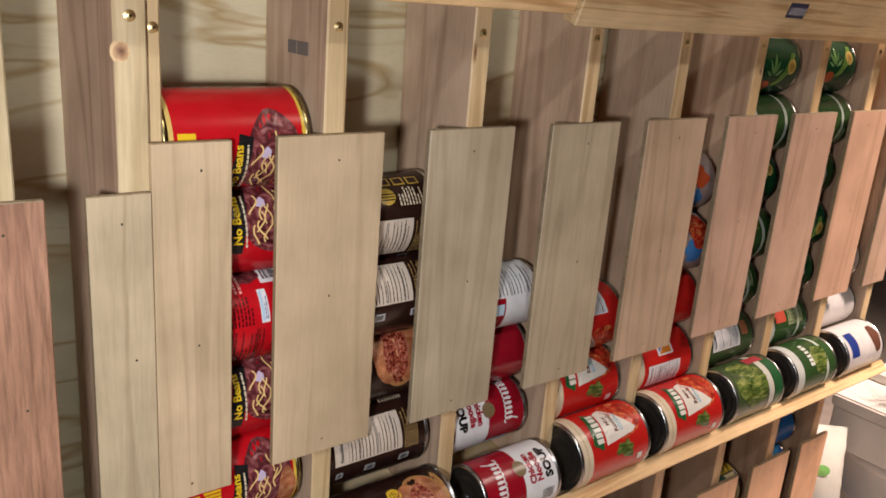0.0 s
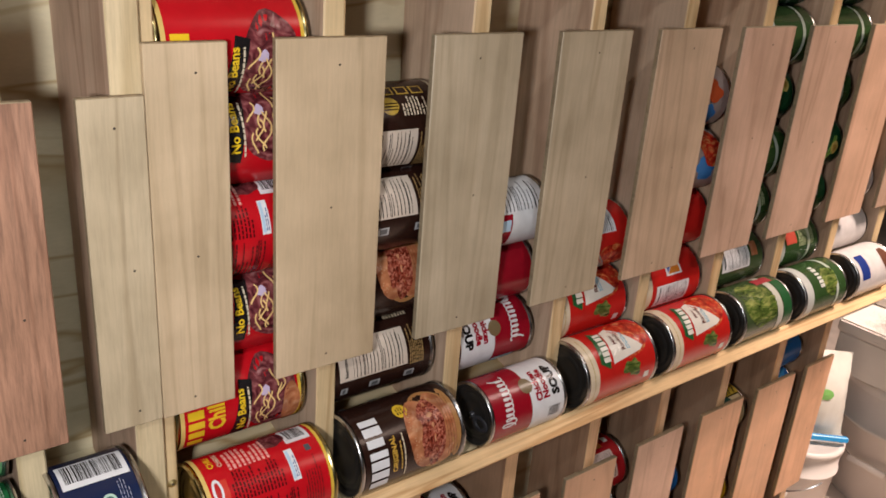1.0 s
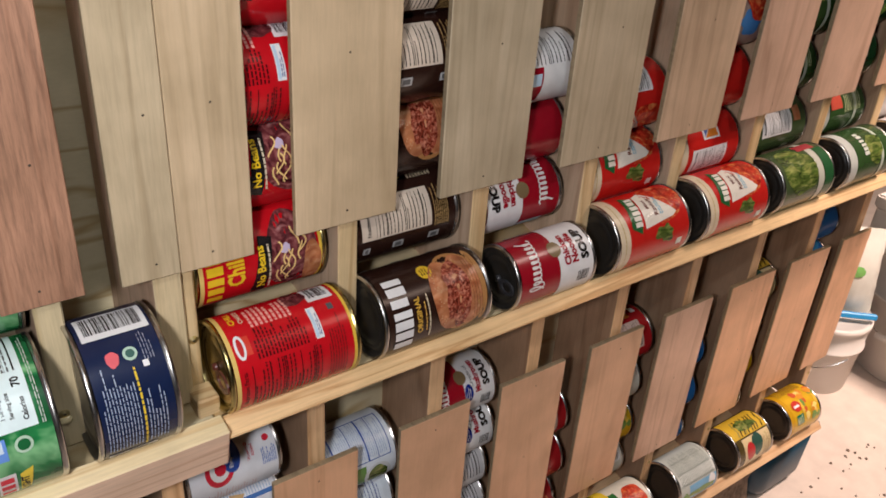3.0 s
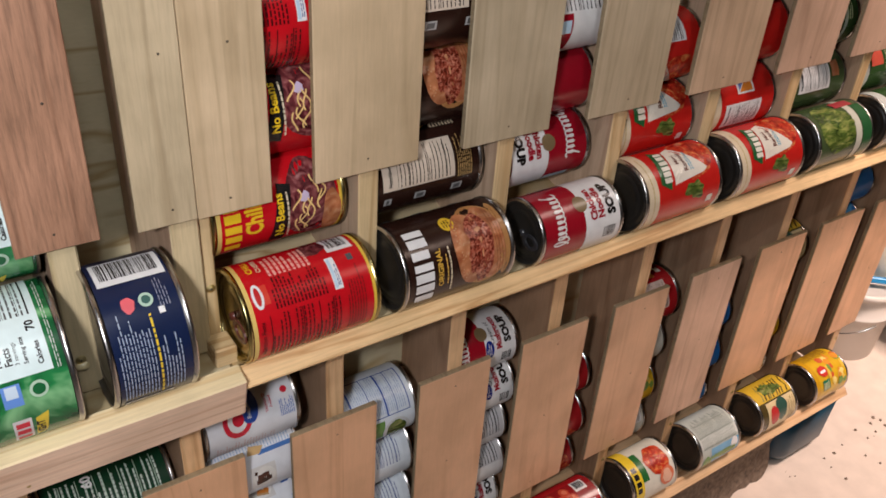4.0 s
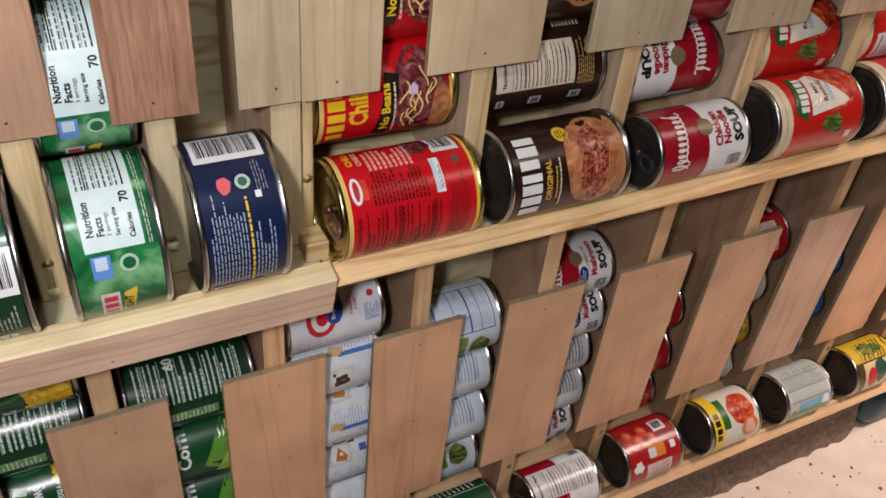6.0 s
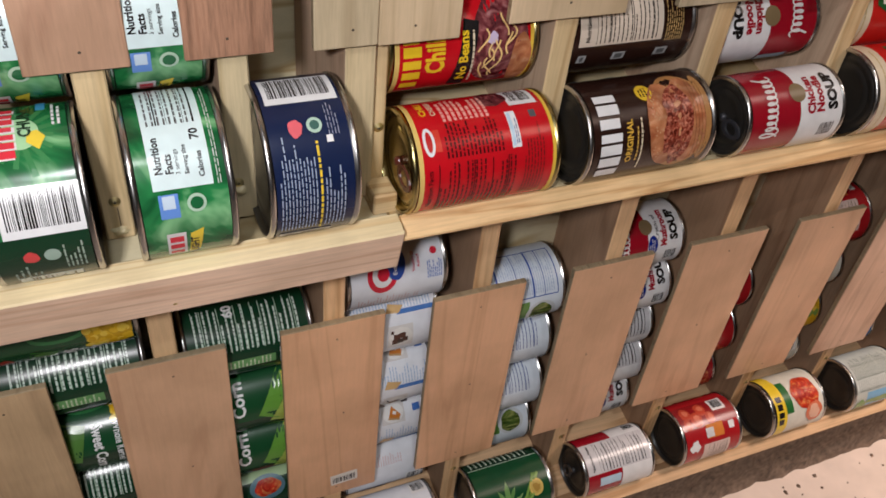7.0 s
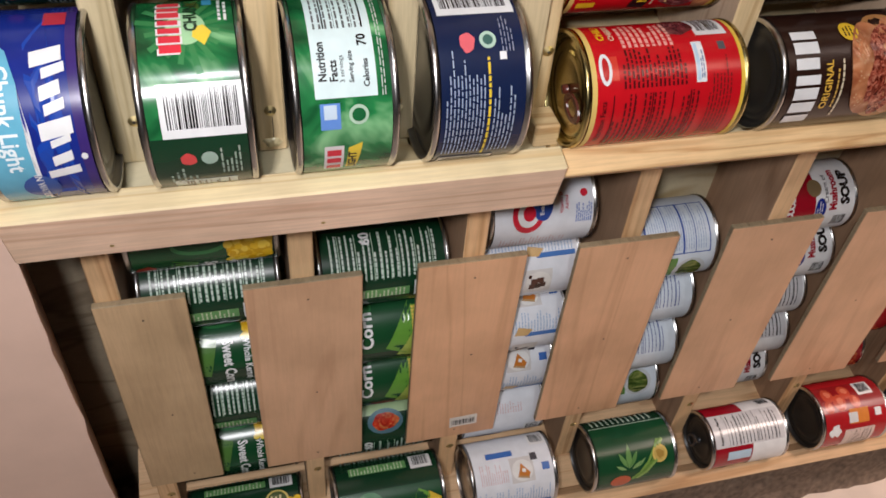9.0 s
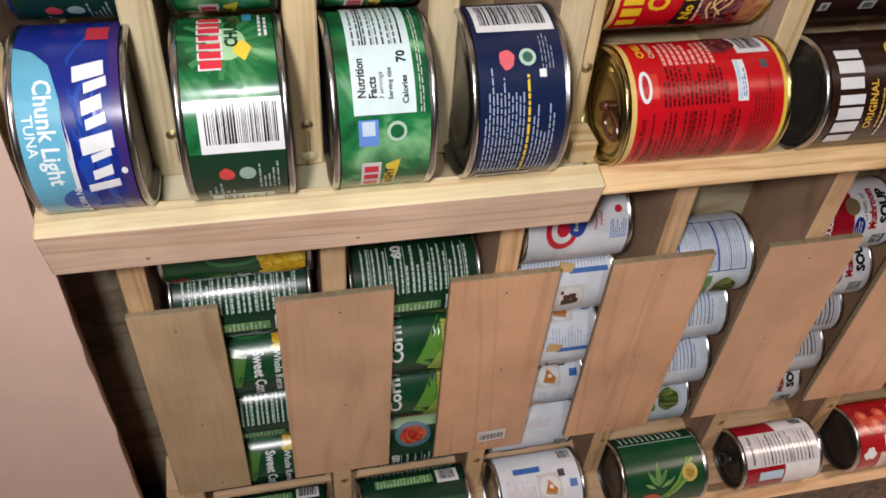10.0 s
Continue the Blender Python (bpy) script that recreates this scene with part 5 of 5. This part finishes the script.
def bucket(x, y, r, h, label):
    root = new("bucket")
    part("shell", turned_z([(0.001, 0.003), (r * 0.86, 0.003), (r * 0.88, 0.0), (r * 0.9, 0.004), (r * 0.97, h * 0.62), (r * 1.02, h * 0.63), (r * 1.02, h * 0.655), (r * 0.98, h * 0.66), (r, h * 0.93)]), PLASTIC, root)
    part("lid", turned_z([(0.001, h * 0.985), (r * 0.9, h * 0.985), (r * 0.92, h), (r * 1.03, h), (r * 1.04, h * 0.93), (r * 1.0, h * 0.92)]), PLASTIC, root)
    bm = bmesh.new()
    last = None
    for k in range(25):
        a = math.pi * (0.62 + 0.76 * k / 24)
        c = Vector((r * 1.035 * math.cos(a), r * 1.035 * math.sin(a), h * (0.6 - 0.22 * math.sin(math.pi * k / 24))))
        ring = [bm.verts.new(c + Vector((0.0018 * math.cos(q) * math.cos(a), 0.0018 * math.cos(q) * math.sin(a), 0.0018 * math.sin(q)))) for q in (0, 1.57, 3.14, 4.71)]
        if last:
            for j in range(4):
                bm.faces.new((last[j], last[(j + 1) % 4], ring[(j + 1) % 4], ring[j]))
        last = ring
    part("wire_handle", bm, STEEL, root)
    a = math.pi
    grip = lathe_x([(-0.04, 0.0), (-0.04, 0.008), (0.04, 0.008), (0.04, 0.0)], 14)
    g = part("grip", grip, PLASTIC, root, "white plastic handle grip")
    g.matrix_local = pose(-r * 1.04, 0, h * 0.38, 0, 0, 90)
    root.location = (x, y, 0)
    return tagged(root, label, "bucket")


bucket(1.585, 0.06, 0.15, 0.294, "white plastic bucket with a lid and wire handle")
bucket(1.335, 0.17, 0.085, 0.17, "small white plastic tub standing on the floor")


def drawn_box():
    root = new("cardboard_box")
    part("carton", block(1.425, 1.80, -0.18, 0.19, 0.296, 0.385, 0.003), CARD, root)
    part("lid", block(1.42, 1.805, -0.185, 0.195, 0.386, 0.415, 0.004, 2), CARD, root)
    part("raised_rim", block(1.56, 1.80, 0.12, 0.19, 0.416, 0.44, 0.004), CARD, root)
    rng = random.Random(9)
    bm = bmesh.new()

    def branch(x, y, a, n, w):
        for _ in range(n):
            x2, y2 = x + 0.011 * math.cos(a), y + 0.011 * math.sin(a)
            dx, dy = -w * math.sin(a), w * math.cos(a)
            bm.faces.new([bm.verts.new(p) for p in ((x - dx, y - dy, 0.4155), (x2 - dx, y2 - dy, 0.4155), (x2 + dx, y2 + dy, 0.4155), (x + dx, y + dy, 0.4155))])
            x, y, a, w = x2, y2, a + rng.uniform(-0.5, 0.5), w * 0.86
            if n > 2 and rng.random() < 0.75:
                branch(x, y, a + rng.choice((-0.8, 0.8)), n - 2, w * 0.8)

    for k in range(6):
        branch(1.51, 0.0, 1.2 + k * 0.28, 8, 0.002)
    branch(1.51, 0.0, -1.5, 6, 0.003)
    tagged(part("tree_drawing", bm, paint(0.1, 0.07, 0.06), root), kind="stuff")
    return tagged(root, "white carton with a printed bare tree, resting on a bucket", "box")


drawn_box()


def zip_bag():
    root = new("zip_bag")
    bm = bmesh.new()
    n = 14
    for side in (-1, 1):
        g = [[bm.verts.new((0.075 * (2 * i / n - 1), side * (0.03 * (1 - (2 * i / n - 1) ** 2) ** 0.5 * max(0.05, math.sin(math.pi * (j + 0.3) / (n + 0.6))) + 0.004 * noise.noise(Vector((i * 0.7, j * 0.7, side)))), 0.19 * j / n)) for j in range(n + 1)] for i in range(n + 1)]
        for i in range(n):
            for j in range(n):
                bm.faces.new((g[i][j], g[i + 1][j], g[i + 1][j + 1], g[i][j + 1]))
    for f in bm.faces:
        f.smooth = True
    bmesh.ops.recalc_face_normals(bm, faces=bm.faces[:])
    part("pouch", bm, FILM, root)
    part("zip", block(-0.08, 0.08, -0.033, -0.02, 0.0, 0.012, 0.002), paint(0.03, 0.28, 0.6), root, "bright blue zip strip")
    spot = part("green_spot", disc_y(1.0, 0.02, 16), paint(0.2, 0.45, 0.12), root)
    spot.location, spot.scale = (0.02, -0.031, 0.1), (0.016, 0.1, 0.012)
    root.matrix_world = pose(1.325, 0.16, 0.173, -14, 0, -42)
    return tagged(root, "frosted zip bag with a blue strip on a tub", "bag")


zip_bag()


def teal_bin():
    root = new("storage_bin")
    bm, rings = bmesh.new(), []
    for z, inset in ((0.0, 0.03), (0.004, 0.017), (0.012, 0.007), (0.026, 0.002), (0.117, -0.002)):
        ring = []
        for k in range(32):
            q = 2 * math.pi * (k + 0.5) / 32
            cx, cy = math.copysign(0.0425, math.cos(q)), math.copysign(0.024, math.sin(q))
            ring.append(bm.verts.new((0.9575 + cx + (0.035 - inset) * math.cos(q), 0.0465 + cy + (0.035 - inset) * math.sin(q), z)))
        rings.append(ring)
    for p, q in zip(rings, rings[1:]):
        for k in range(32):
            bm.faces.new((p[k], p[(k + 1) % 32], q[(k + 1) % 32], q[k]))
    bm.faces.new(rings[0])
    bm.faces.new(rings[-1])
    bmesh.ops.recalc_face_normals(bm, faces=bm.faces[:])
    for f in bm.faces:
        f.smooth = len(f.verts) == 4
    part("shell", bm, TEAL, root)
    part("rim", block(0.874, 1.041, -0.011, 0.106, 0.1165, 0.127, 0.004, 2), TEAL, root)
    return tagged(root, "dark teal plastic bin on the floor", "bin")


teal_bin()
rng = random.Random(3)
bm = bmesh.new()
for _ in range(80):
    c = Vector((rng.uniform(0.3, 1.25), -0.02 - abs(rng.gauss(0, 0.07)), 0.0012))
    r = rng.uniform(0.001, 0.0045)
    vs = [bm.verts.new(c + Vector((rng.uniform(0.6, 1.2) * r * math.cos(a), rng.uniform(0.6, 1.2) * r * math.sin(a), -0.001))) for a in (0, 1.26, 2.5, 3.77, 5.0)]
    tip = bm.verts.new(c + Vector((0, 0, r * 0.8)))
    for k in range(5):
        bm.faces.new((vs[k], vs[(k + 1) % 5], tip))
tagged(part("crumbs", bm, CONCRETE), "crumbs of concrete and dirt on the floor", "dirt", kind="stuff")


# grey lumber stamps on the side of one upright
for k, (y, d) in enumerate(((0.034, 0.016), (0.053, 0.012))):
    st = part("lumber_stamp", block(0.0395, 0.0405, y, y + d, B + 1.054, B + 1.064, 0), paint(0.16, 0.14, 0.12, 0.8))
    tagged(st, "grey ink lumber stamp on a pine upright", "stamp", "lumber stamps")
